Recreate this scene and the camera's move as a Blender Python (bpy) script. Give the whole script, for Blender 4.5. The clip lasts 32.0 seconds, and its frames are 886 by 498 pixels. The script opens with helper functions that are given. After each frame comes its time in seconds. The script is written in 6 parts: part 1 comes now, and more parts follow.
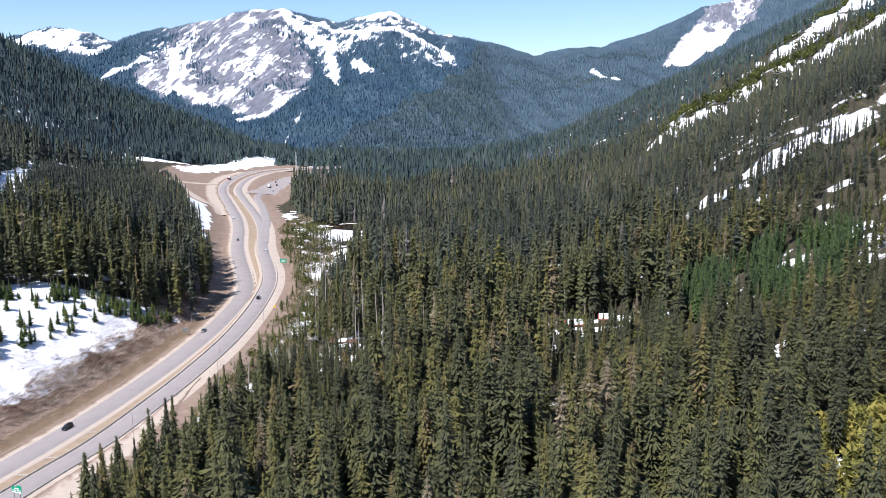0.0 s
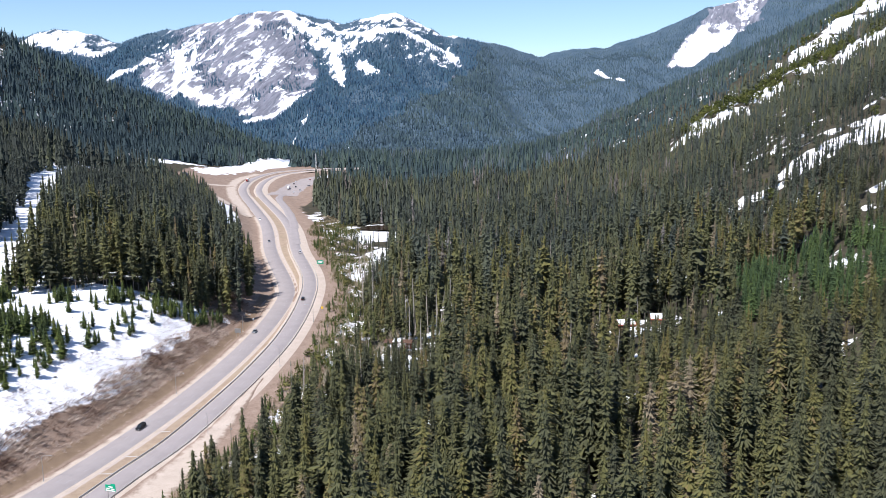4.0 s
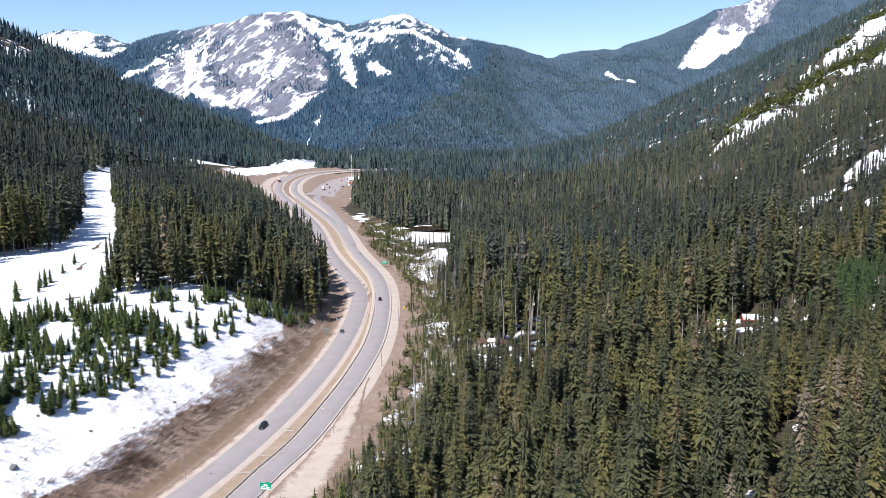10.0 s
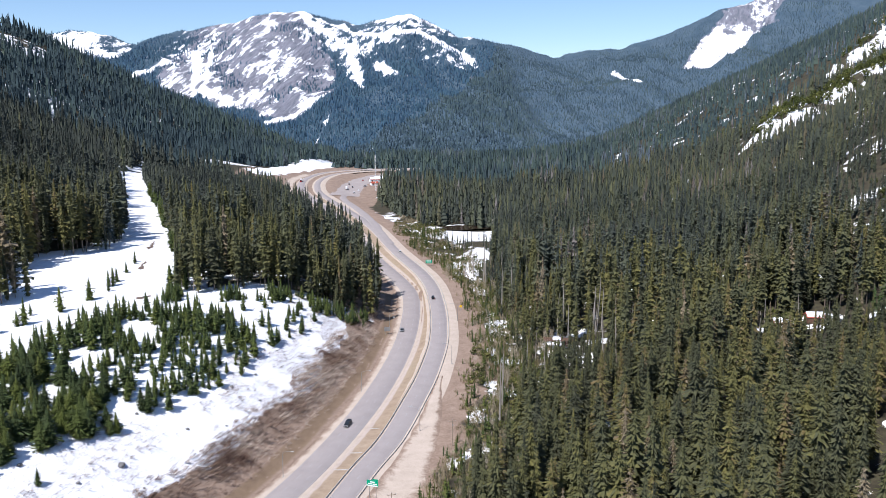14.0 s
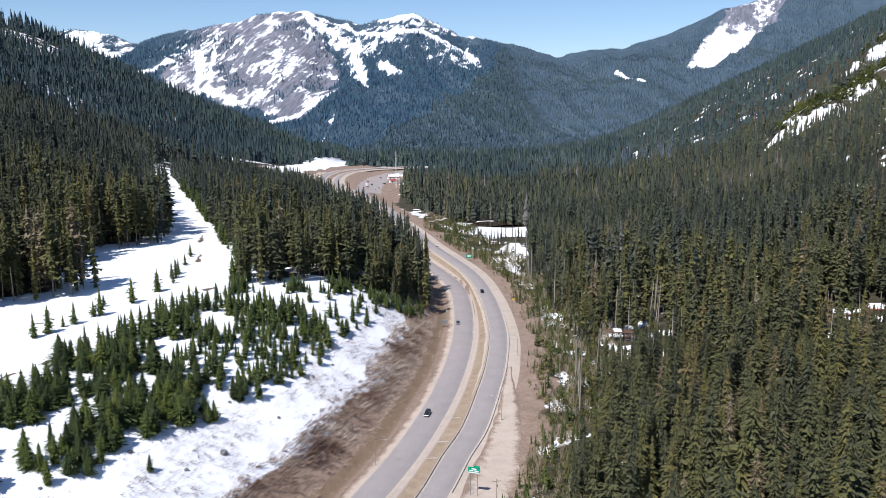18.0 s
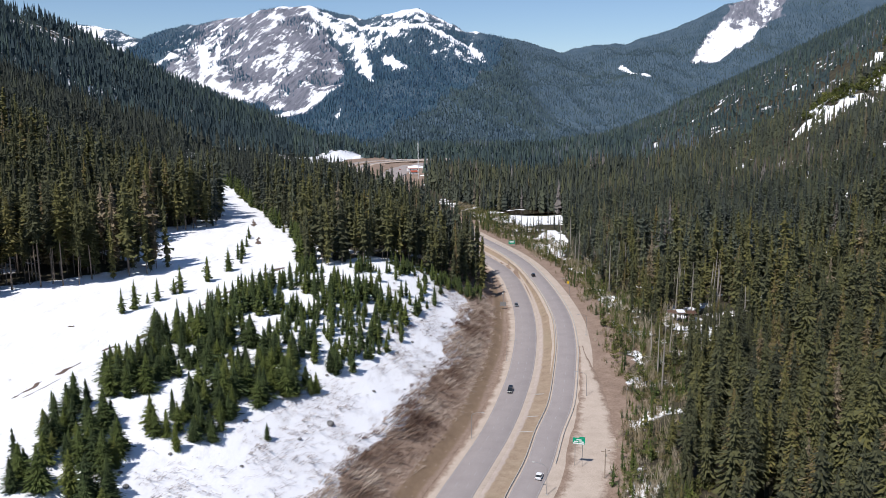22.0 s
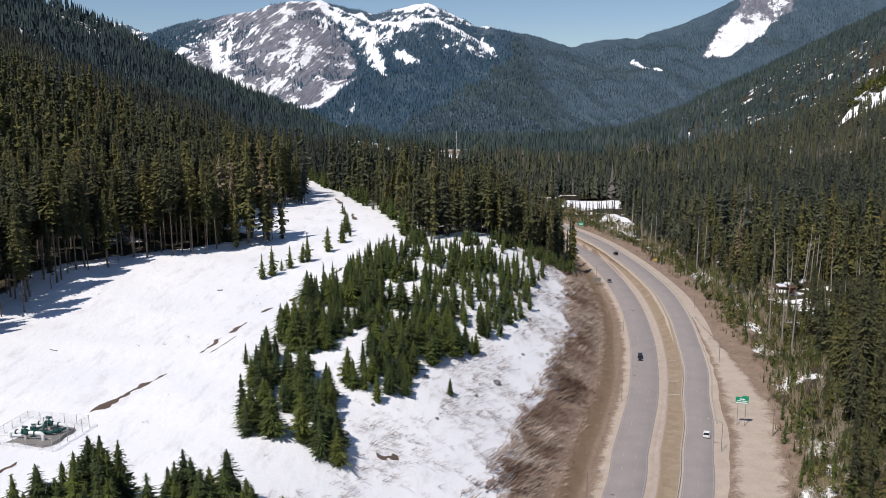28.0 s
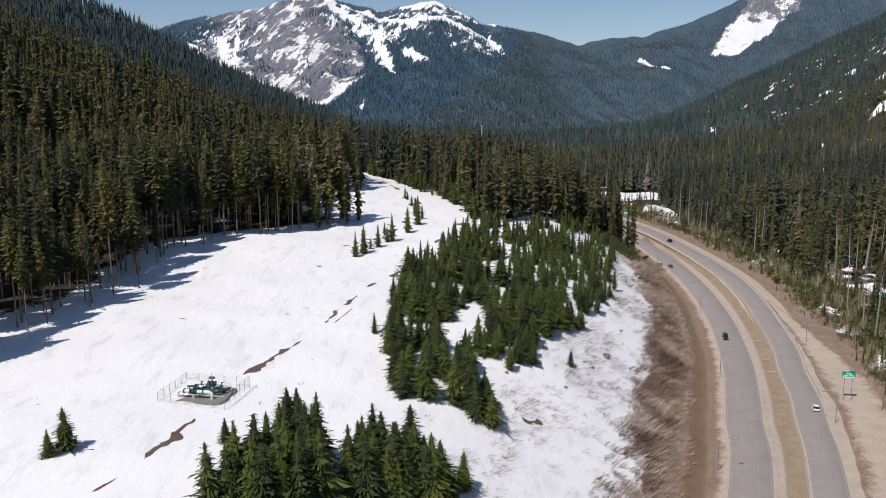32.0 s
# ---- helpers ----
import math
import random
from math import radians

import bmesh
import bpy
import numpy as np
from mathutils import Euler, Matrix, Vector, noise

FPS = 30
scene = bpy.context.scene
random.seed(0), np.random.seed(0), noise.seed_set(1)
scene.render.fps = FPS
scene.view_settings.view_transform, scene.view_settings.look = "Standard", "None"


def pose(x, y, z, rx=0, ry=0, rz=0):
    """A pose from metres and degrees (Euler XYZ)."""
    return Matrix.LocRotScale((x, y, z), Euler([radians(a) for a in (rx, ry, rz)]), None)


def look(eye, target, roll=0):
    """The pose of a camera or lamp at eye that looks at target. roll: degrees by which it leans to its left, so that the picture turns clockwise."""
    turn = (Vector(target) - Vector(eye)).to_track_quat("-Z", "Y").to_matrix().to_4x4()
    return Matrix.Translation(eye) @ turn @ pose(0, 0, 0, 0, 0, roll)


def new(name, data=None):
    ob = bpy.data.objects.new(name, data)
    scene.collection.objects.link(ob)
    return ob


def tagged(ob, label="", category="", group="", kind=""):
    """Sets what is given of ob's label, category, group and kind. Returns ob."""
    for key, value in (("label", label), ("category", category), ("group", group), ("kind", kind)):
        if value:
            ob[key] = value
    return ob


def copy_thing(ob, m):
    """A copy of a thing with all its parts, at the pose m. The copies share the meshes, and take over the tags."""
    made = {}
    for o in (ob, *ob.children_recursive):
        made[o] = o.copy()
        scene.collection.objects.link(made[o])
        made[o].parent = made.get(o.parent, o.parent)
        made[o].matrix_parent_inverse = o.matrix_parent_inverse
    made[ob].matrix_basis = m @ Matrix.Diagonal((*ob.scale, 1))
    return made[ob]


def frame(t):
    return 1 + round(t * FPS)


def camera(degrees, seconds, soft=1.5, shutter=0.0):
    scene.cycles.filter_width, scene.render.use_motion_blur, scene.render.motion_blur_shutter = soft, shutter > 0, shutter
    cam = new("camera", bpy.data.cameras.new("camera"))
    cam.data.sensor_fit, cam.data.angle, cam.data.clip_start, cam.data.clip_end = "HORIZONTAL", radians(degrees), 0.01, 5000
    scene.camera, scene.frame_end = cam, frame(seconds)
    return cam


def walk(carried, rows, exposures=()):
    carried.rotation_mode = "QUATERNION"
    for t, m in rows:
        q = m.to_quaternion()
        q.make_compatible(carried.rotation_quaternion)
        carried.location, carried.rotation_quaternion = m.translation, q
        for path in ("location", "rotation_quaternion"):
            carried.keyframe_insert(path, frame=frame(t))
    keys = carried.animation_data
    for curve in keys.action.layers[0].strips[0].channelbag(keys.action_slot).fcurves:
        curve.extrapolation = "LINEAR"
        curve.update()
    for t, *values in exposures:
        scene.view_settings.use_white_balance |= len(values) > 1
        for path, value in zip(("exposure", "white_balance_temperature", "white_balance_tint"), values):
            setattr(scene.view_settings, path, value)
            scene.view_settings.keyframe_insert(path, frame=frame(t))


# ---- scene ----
cam = camera(56.0, 32.0, soft=0.65)
PATH = [
    (0, (0.029, 0.028, 122.506), (0.004, 1.998, 122.165), -0.3),
    (1, (-6.755, -0.962, 122.214), (-6.78, 1.008, 121.873), -0.3),
    (2, (-13.277, -2.034, 122.624), (-13.301, -0.063, 122.283), -0.3),
    (3, (-20.022, -3.325, 123.083), (-20.045, -1.354, 122.743), -0.4),
    (6, (-42.078, -5.289, 123.653), (-42.098, -3.318, 123.316), -0.4),
    (7, (-50.171, -5.723, 123.741), (-50.191, -3.752, 123.404), -0.4),
    (8, (-58.501, -6.166, 123.809), (-58.52, -4.195, 123.472), -0.4),
    (9, (-66.609, -6.397, 123.839), (-66.628, -4.426, 123.503), -0.4),
    (10, (-74.924, -6.649, 123.665), (-74.941, -4.678, 123.329), -0.3),
    (11, (-83.222, -7.116, 123.496), (-83.239, -5.145, 123.159), -0.3),
    (12, (-91.58, -7.4, 123.326), (-91.596, -5.429, 122.989), -0.4),
    (13, (-99.956, -7.641, 123.381), (-99.972, -5.67, 123.044), -0.4),
    (14, (-108.259, -7.678, 123.164), (-108.272, -5.706, 122.828), -0.4),
    (17, (-132.748, -8.434, 121.262), (-132.754, -6.462, 120.925), -0.5),
    (18, (-141.051, -8.541, 119.261), (-141.053, -6.569, 118.926), -0.4),
    (19, (-149.422, -8.945, 117.234), (-149.421, -6.974, 116.895), -0.5),
    (20, (-157.745, -9.482, 115.485), (-157.741, -7.511, 115.145), -0.4),
    (21, (-166.296, -9.786, 113.69), (-166.291, -7.815, 113.349), -0.4),
    (22, (-174.823, -10.117, 111.735), (-174.816, -8.147, 111.393), -0.4),
    (23, (-183.573, -10.464, 109.754), (-183.565, -8.494, 109.41), -0.4),
    (24, (-191.894, -10.77, 108.012), (-191.886, -8.8, 107.669), -0.4),
    (25, (-200.423, -11.281, 106.266), (-200.414, -9.311, 105.921), -0.4),
    (28, (-226.371, -12.735, 100.79), (-226.361, -10.765, 100.442), -0.4),
    (29, (-235.09, -13.303, 98.896), (-235.078, -11.334, 98.548), -0.3),
    (30, (-243.678, -13.872, 97.013), (-243.665, -11.903, 96.664), -0.3),
    (31, (-252.252, -14.422, 95.167), (-252.239, -12.452, 94.817), -0.3),
    (32, (-261.009, -14.96, 93.368), (-260.995, -12.991, 93.019), -0.2),
]
EXPOSURES = [(0, 0.60, 6000, 14), (9, 0.54, 6000, 14), (14, 0.44, 5970, 14), (19, 0.20, 6050, 13), (23, -0.03, 6230, 13), (28, -0.20, 6480, 13), (32, -0.28, 6560, 13)]
walk(cam, [(t, look(eye, target, roll)) for t, eye, target, roll in PATH], EXPOSURES)

# ---- light ----
SUN_FROM = Vector((-0.40, -0.56, 1.0)).normalized()
world = bpy.data.worlds.new("sky")
scene.world = world
world.use_nodes = True
_wn = world.node_tree.nodes
_sky = _wn.new("ShaderNodeTexSky")
_sky.sky_type, _sky.sun_disc = "NISHITA", False
_sky.sun_elevation = math.asin(SUN_FROM.z)
_sky.sun_rotation = math.atan2(SUN_FROM.x, SUN_FROM.y)
_sky.altitude, _sky.air_density, _sky.dust_density, _sky.ozone_density = 1300, 1.0, 0.1, 3.4
_wn["Background"].inputs["Strength"].default_value = 0.098
world.node_tree.links.new(_sky.outputs["Color"], _wn["Background"].inputs["Color"])
sun = new("sun", bpy.data.lights.new("sun", "SUN"))
sun.data.energy, sun.data.angle, sun.data.color = 4.4, radians(0.53), (1.0, 0.955, 0.89)
sun.matrix_world = look(SUN_FROM * 900, (0, 0, 0))


# ---- plan: the two carriageways and the lie of the land ----
LEFT_WAY = [(-233, 50), (-210, 110), (-179.5, 188), (-171, 216), (-164, 237), (-156, 262), (-148.3, 292), (-140.8, 328), (-134.3, 374),
            (-130.8, 420), (-130.3, 470), (-133, 513), (-142.5, 556), (-174, 660), (-211, 805), (-285, 1025), (-307, 1115), (-317, 1200),
            (-314, 1275), (-300, 1330), (-262, 1372), (-200, 1400), (-120, 1420)]
RIGHT_WAY = [(-214, 50), (-190, 110), (-160, 188), (-151, 216), (-144, 237), (-137.5, 262), (-130.2, 286), (-123.6, 319), (-117.3, 358),
             (-113.4, 409), (-115.5, 482), (-124.5, 552), (-151, 650), (-188, 800), (-263, 1020), (-284, 1110), (-293, 1190),
             (-291, 1255), (-278, 1305), (-250, 1345), (-195, 1372), (-120, 1390)]


def step(a, b, v):
    t = np.clip((v - a) / (b - a), 0, 1)
    return t * t * (3 - 2 * t)


def soft(v, w):
    """A ramp: 0 below 0, v above, rounded over w."""
    return w * np.logaddexp(0, v / w)


def spline(points, gap):
    """A smooth line through the points, as rows about gap metres apart."""
    p = np.array(points, float)
    p = np.vstack([2 * p[0] - p[1], p, 2 * p[-1] - p[-2]])
    out = []
    for a, b, c, d in zip(p, p[1:], p[2:], p[3:]):
        n = max(2, int(np.linalg.norm(c - b) / gap))
        t = (np.arange(n) / n)[:, None]
        out.append(0.5 * (2 * b + (c - a) * t + (2 * a - 5 * b + 4 * c - d) * t**2 + (3 * b - a - 3 * c + d) * t**3))
    out.append(p[-2:-1])
    return np.vstack(out)


def grade(y):
    """Height of the valley's axis, which falls away again beyond the pass."""
    return 0.0125 * (y - 235) + 6e-6 * (y - 235) ** 2 - 0.115 * soft(y - 1500, 110)


def left_z(y):
    return grade(y) + 1.0 * step(260, 400, y) + 2.0 * step(560, 800, y)


def right_z(y):
    return grade(y) + 4.0 * step(250, 400, y) - 1.0 * step(600, 800, y)


_l, _r = spline(LEFT_WAY, 6), spline(RIGHT_WAY, 6)
_l, _r = _l[: int(np.argmax(_l[:, 1] > 1190))], _r[: int(np.argmax(_r[:, 1] > 1180))]


def left_x(y):
    return np.interp(y, _l[:, 1], _l[:, 0])


def right_x(y):
    return np.interp(y, _r[:, 1], _r[:, 0])


_cl = 1 / np.hypot(1, np.gradient(_l[:, 0], _l[:, 1]))
_cr = 1 / np.hypot(1, np.gradient(_r[:, 0], _r[:, 1]))


def left_off(x, y):
    """Metres to the west of the western carriageway's edge."""
    return (left_x(y) - x) * np.interp(y, _l[:, 1], _cl) - 5.2


def right_off(x, y):
    """Metres to the east of the eastern carriageway's edge."""
    return (x - right_x(y)) * np.interp(y, _r[:, 1], _cr) - 4.2


def lumps(x, y, size, seed=0):
    """Smooth noise, about -1 to 1, from crossing waves."""
    r, out = np.random.RandomState(seed), 0
    for k in range(6):
        a, f, p = r.uniform(0, 6.28), r.uniform(0.6, 1.7) / size * 6.28, r.uniform(0, 6.28)
        out = out + np.sin((x * np.cos(a) + y * np.sin(a)) * f + p + 0.8 * np.sin((x * np.sin(a) - y * np.cos(a)) * f * 0.7 + p))
    return out / 3.2


def lattice(x, y, seed):
    """Smooth random values, 0 to 1, one metre apart."""
    xi, yi = np.floor(x).astype(np.int64), np.floor(y).astype(np.int64)
    u, v = x - xi, y - yi
    u, v = u * u * (3 - 2 * u), v * v * (3 - 2 * v)

    def at(i, j):
        h = (i * 374761393 + j * 668265263 + seed * 974634777) & 0xFFFFFFFF
        h = ((h ^ (h >> 13)) * 1274126177) & 0xFFFFFFFF
        return ((h ^ (h >> 16)) & 0xFFFF) / 65535.0

    top = at(xi, yi) * (1 - u) + at(xi + 1, yi) * u
    return top * (1 - v) + (at(xi, yi + 1) * (1 - u) + at(xi + 1, yi + 1) * u) * v


def fractal(x, y, size, octaves=4, seed=0, ridged=False):
    """Fractal noise, about -1 to 1 (ridged: 0 to 1, with sharp crests)."""
    x, y = np.asarray(x, float) / size, np.asarray(y, float) / size
    out, amp, total = 0.0, 1.0, 0.0
    for k in range(octaves):
        n = 2 * lattice(x * 2**k + 17.3 * k, y * 2**k - 9.1 * k, seed + k) - 1
        out, total, amp = out + amp * (1 - np.abs(n) * 1.6 if ridged else n * 1.5), total + amp, amp * 0.5
    return out / total


# terraces that tip the avalanche tracks into the camera's view: a point, the track's slope in plan, its rise, where the
# rise has died away
TRACKS = [(130, 546, 0.40, 14, 240), (210, 884, 0.30, 16, 90), (330, 1010, 0.85, 18, 300)]
CREST = [(-2300, 330), (-1866, 436), (-1815, 449), (-1740, 465), (-1667, 459), (-1595, 433), (-1462, 396), (-1398, 422), (-1323, 448), (-1170, 465), (-1027, 486),
         (-903, 518), (-763, 534), (-680, 515), (-563, 490), (-495, 468), (-392, 496), (-331, 515), (-265, 512), (-149, 468), (-52, 428), (70, 412),
         (168, 386), (241, 362), (351, 329), (485, 350), (631, 367), (727, 389), (799, 414), (966, 480), (1060, 530), (1180, 556), (1500, 690), (2600, 800)]


def crest(x):
    return np.interp(x, [p[0] for p in CREST], [p[1] for p in CREST])


def land(x, y):
    """Height of the ground, without the carriageways' own beds."""
    x, y = np.asarray(x, float), np.asarray(y, float)
    d, e = left_off(x, y), right_off(x, y)
    lz, rz, g = left_z(y), right_z(y), grade(y)
    bank = 0.62 * soft(d - 11, 2.5) - 0.54 * soft(d - 60, 7) + 0.32 * soft(d - 215, 25) - 0.9 * np.exp(-((d - 6.5) / 2.2) ** 2)
    yard = step(850, 940, y) * (1 - step(1380, 1520, y))
    bank = bank + (0.24 * soft(d - 12, 4) + 0.1 * soft(d - 215, 25) - bank) * yard * (1 - step(260, 420, d))
    bank = bank + 0.25 * soft(d - 265, 35) * step(760, 1200, y) * (1 - step(1900, 2300, y))
    left = lz + bank + fractal(x, y, 110, 3, 3) * 1.2 * step(30, 120, d) + fractal(x, y, 16, 3, 5) * 0.35 * step(14, 40, d)
    # the western ridge, whose crest comes down to the pass
    past = -0.588 * (x + 380) + 0.809 * (y - 2000)
    ridge = lz + 0.50 * soft(-380 - 0.08 * (2000 - y) - x, 18) - 0.85 * soft(past, 25) + fractal(x, y, 140, 3, 4) * 7 * step(-420, -600, x)
    left = left + (np.maximum(ridge, g - 20) - left) * step(1180, 1480, y) * step(-330, -420, x)
    foot = 80 + 0.15 * soft(y - 1400, 80)
    terrace = 0.0
    for ax, ay, slope, up, back in TRACKS:
        s = y - ay - slope * (x - ax)
        terrace = terrace + up * step(ax - 40, ax + 60, x) * (step(-24, 24, s) - step(30, back, s))
    right = rz + (g + 1 - rz) * step(12, 34, e) + 0.47 * soft(x - foot, 40) + terrace + lumps(x, y, 120, 8) * 4 * step(60, 200, x) + lumps(x, y, 40, 9) * 0.8 * step(12, 50, e)
    inner = np.clip((-d - 11.5) / np.maximum(-d - e - 21.5, 0.5), 0, 1)
    between = lz + (rz - lz) * inner - 0.35 * step(0, 2, -d - 11.5) * step(0, 2, -e - 9.4)
    z = np.where(d > 0, left, np.where(e > 0, right, between))
    # the mountains that close the valley
    t = np.clip((y - 2250 - 160 * fractal(x, y, 700, 3, 71) * (1 - step(2900, 3600, y))) / 1450, 0, 1)
    rise = (crest(x) + 90) * t**1.2 * (1 - 0.5 * step(3720, 4600, y)) - 90
    spur = fractal(x + 0.35 * y, y * 0.35, 330, 5, 72, True) * 60 + fractal(x - 0.2 * y, y * 0.5, 120, 4, 73, True) * 22
    far = rise + (spur - 40) * step(0.03, 0.3, t) * (1 - 0.8 * step(0.8, 0.98, t)) + fractal(x, y, 60, 2, 75) * 7 * step(0.8, 1, t)
    return np.where(y > 2250, np.maximum(z * (1 - 0.6 * step(2700, 3600, y)), far) + 0 * z, z)


# ---- materials ----
def material(name, rough=0.9):
    m = bpy.data.materials.new(name)
    m.use_nodes = True
    n, l = m.node_tree.nodes, m.node_tree.links
    b = n["Principled BSDF"]
    b.inputs["Roughness"].default_value = rough
    b.inputs["Specular IOR Level"].default_value = 0.25
    return m, n, l, b


def node(n, kind, **values):
    made = n.new(kind)
    for key, value in values.items():
        made.inputs[key].default_value = value
    return made


def noise_tex(n, l, size, detail=4.0, rough=0.6, stretch=None):
    """Noise over the world's metres: its features are about size metres wide."""
    where = n.new("ShaderNodeNewGeometry")
    out = where.outputs["Position"]
    if stretch:
        mapping = n.new("ShaderNodeMapping")
        mapping.inputs["Rotation"].default_value = stretch[1]
        mapping.inputs["Scale"].default_value = stretch[0]
        l.new(out, mapping.inputs["Vector"])
        out = mapping.outputs["Vector"]
    t = node(n, "ShaderNodeTexNoise", Scale=1.0 / size, Detail=detail, Roughness=rough)
    l.new(out, t.inputs["Vector"])
    return t.outputs["Fac"]


def strata(n, l, across, down, detail, rough):
    """Noise drawn out along lines that fall steeply to the west."""
    where = n.new("ShaderNodeNewGeometry")
    both = n.new("ShaderNodeCombineXYZ")
    for slot, way, size in ((0, (0.80, 0.0, -0.60), across), (1, (0.60, 0.10, 0.80), down)):
        dot = n.new("ShaderNodeVectorMath")
        dot.operation = "DOT_PRODUCT"
        dot.inputs[1].default_value = tuple(c / size for c in way)
        l.new(where.outputs["Position"], dot.inputs[0])
        l.new(dot.outputs["Value"], both.inputs[slot])
    t = node(n, "ShaderNodeTexNoise", Scale=1.0, Detail=detail, Roughness=rough)
    l.new(both.outputs[0], t.inputs["Vector"])
    return t.outputs["Fac"]


def ramp(n, l, source, stops):
    r = n.new("ShaderNodeValToRGB")
    e = r.color_ramp.elements
    while len(e) < len(stops):
        e.new(0.5)
    for k, (at, col) in enumerate(stops):
        e[k].position = at
        e[k].color = (*col, 1) if len(col) == 3 else col
    l.new(source, r.inputs["Fac"])
    return r.outputs["Color"]


def mix(n, l, fac, a, b, how="MIX"):
    m = n.new("ShaderNodeMix")
    m.data_type, m.blend_type = "RGBA", how
    for value, slot in ((fac, 0), (a, 6), (b, 7)):
        if isinstance(value, (int, float)):
            m.inputs[slot].default_value = value
        elif isinstance(value, tuple):
            m.inputs[slot].default_value = (*value, 1)
        else:
            l.new(value, m.inputs[slot])
    return m.outputs[2]


def calc(n, l, how, a, b=0.0, c=0.0):
    m = n.new("ShaderNodeMath")
    m.operation = how
    for slot, value in enumerate((a, b, c)):
        if isinstance(value, (int, float)):
            m.inputs[slot].default_value = value
        else:
            l.new(value, m.inputs[slot])
    return m.outputs[0]


def bump(n, l, b, height, strength, distance):
    made = node(n, "ShaderNodeBump", Strength=strength, Distance=distance)
    l.new(height, made.inputs["Height"])
    l.new(made.outputs["Normal"], b.inputs["Normal"])


def edge(n, l, mask, grain, width, sharp=0.12):
    """A ragged 0..1 edge where mask passes a half, broken up by grain."""
    v = calc(n, l, "MULTIPLY_ADD", calc(n, l, "SUBTRACT", grain, 0.5), width, mask)
    r = n.new("ShaderNodeMapRange")
    r.inputs["From Min"].default_value, r.inputs["From Max"].default_value = 0.5 - sharp, 0.5 + sharp
    r.interpolation_type = "SMOOTHSTEP"
    l.new(v, r.inputs["Value"])
    return r.outputs["Result"]


def plain(name, col, rough=0.6, metal=0.0, vary=0.12, size=0.4):
    m, n, l, b = material(name, rough)
    g = noise_tex(n, l, size, 3)
    lo, hi = tuple(c * (1 - vary) for c in col), tuple(min(1, c * (1 + vary)) for c in col)
    l.new(ramp(n, l, g, [(0.3, lo), (0.7, hi)]), b.inputs["Base Color"])
    b.inputs["Metallic"].default_value = metal
    return m


def dirt_colour(n, l, fine, mid):
    dirt = ramp(n, l, mid, [(0.25, (0.175, 0.115, 0.080)), (0.5, (0.275, 0.190, 0.138)), (0.75, (0.37, 0.275, 0.208))])
    return mix(n, l, 0.35, dirt, ramp(n, l, fine, [(0.3, (0.11, 0.075, 0.052)), (0.7, (0.40, 0.315, 0.245))]))


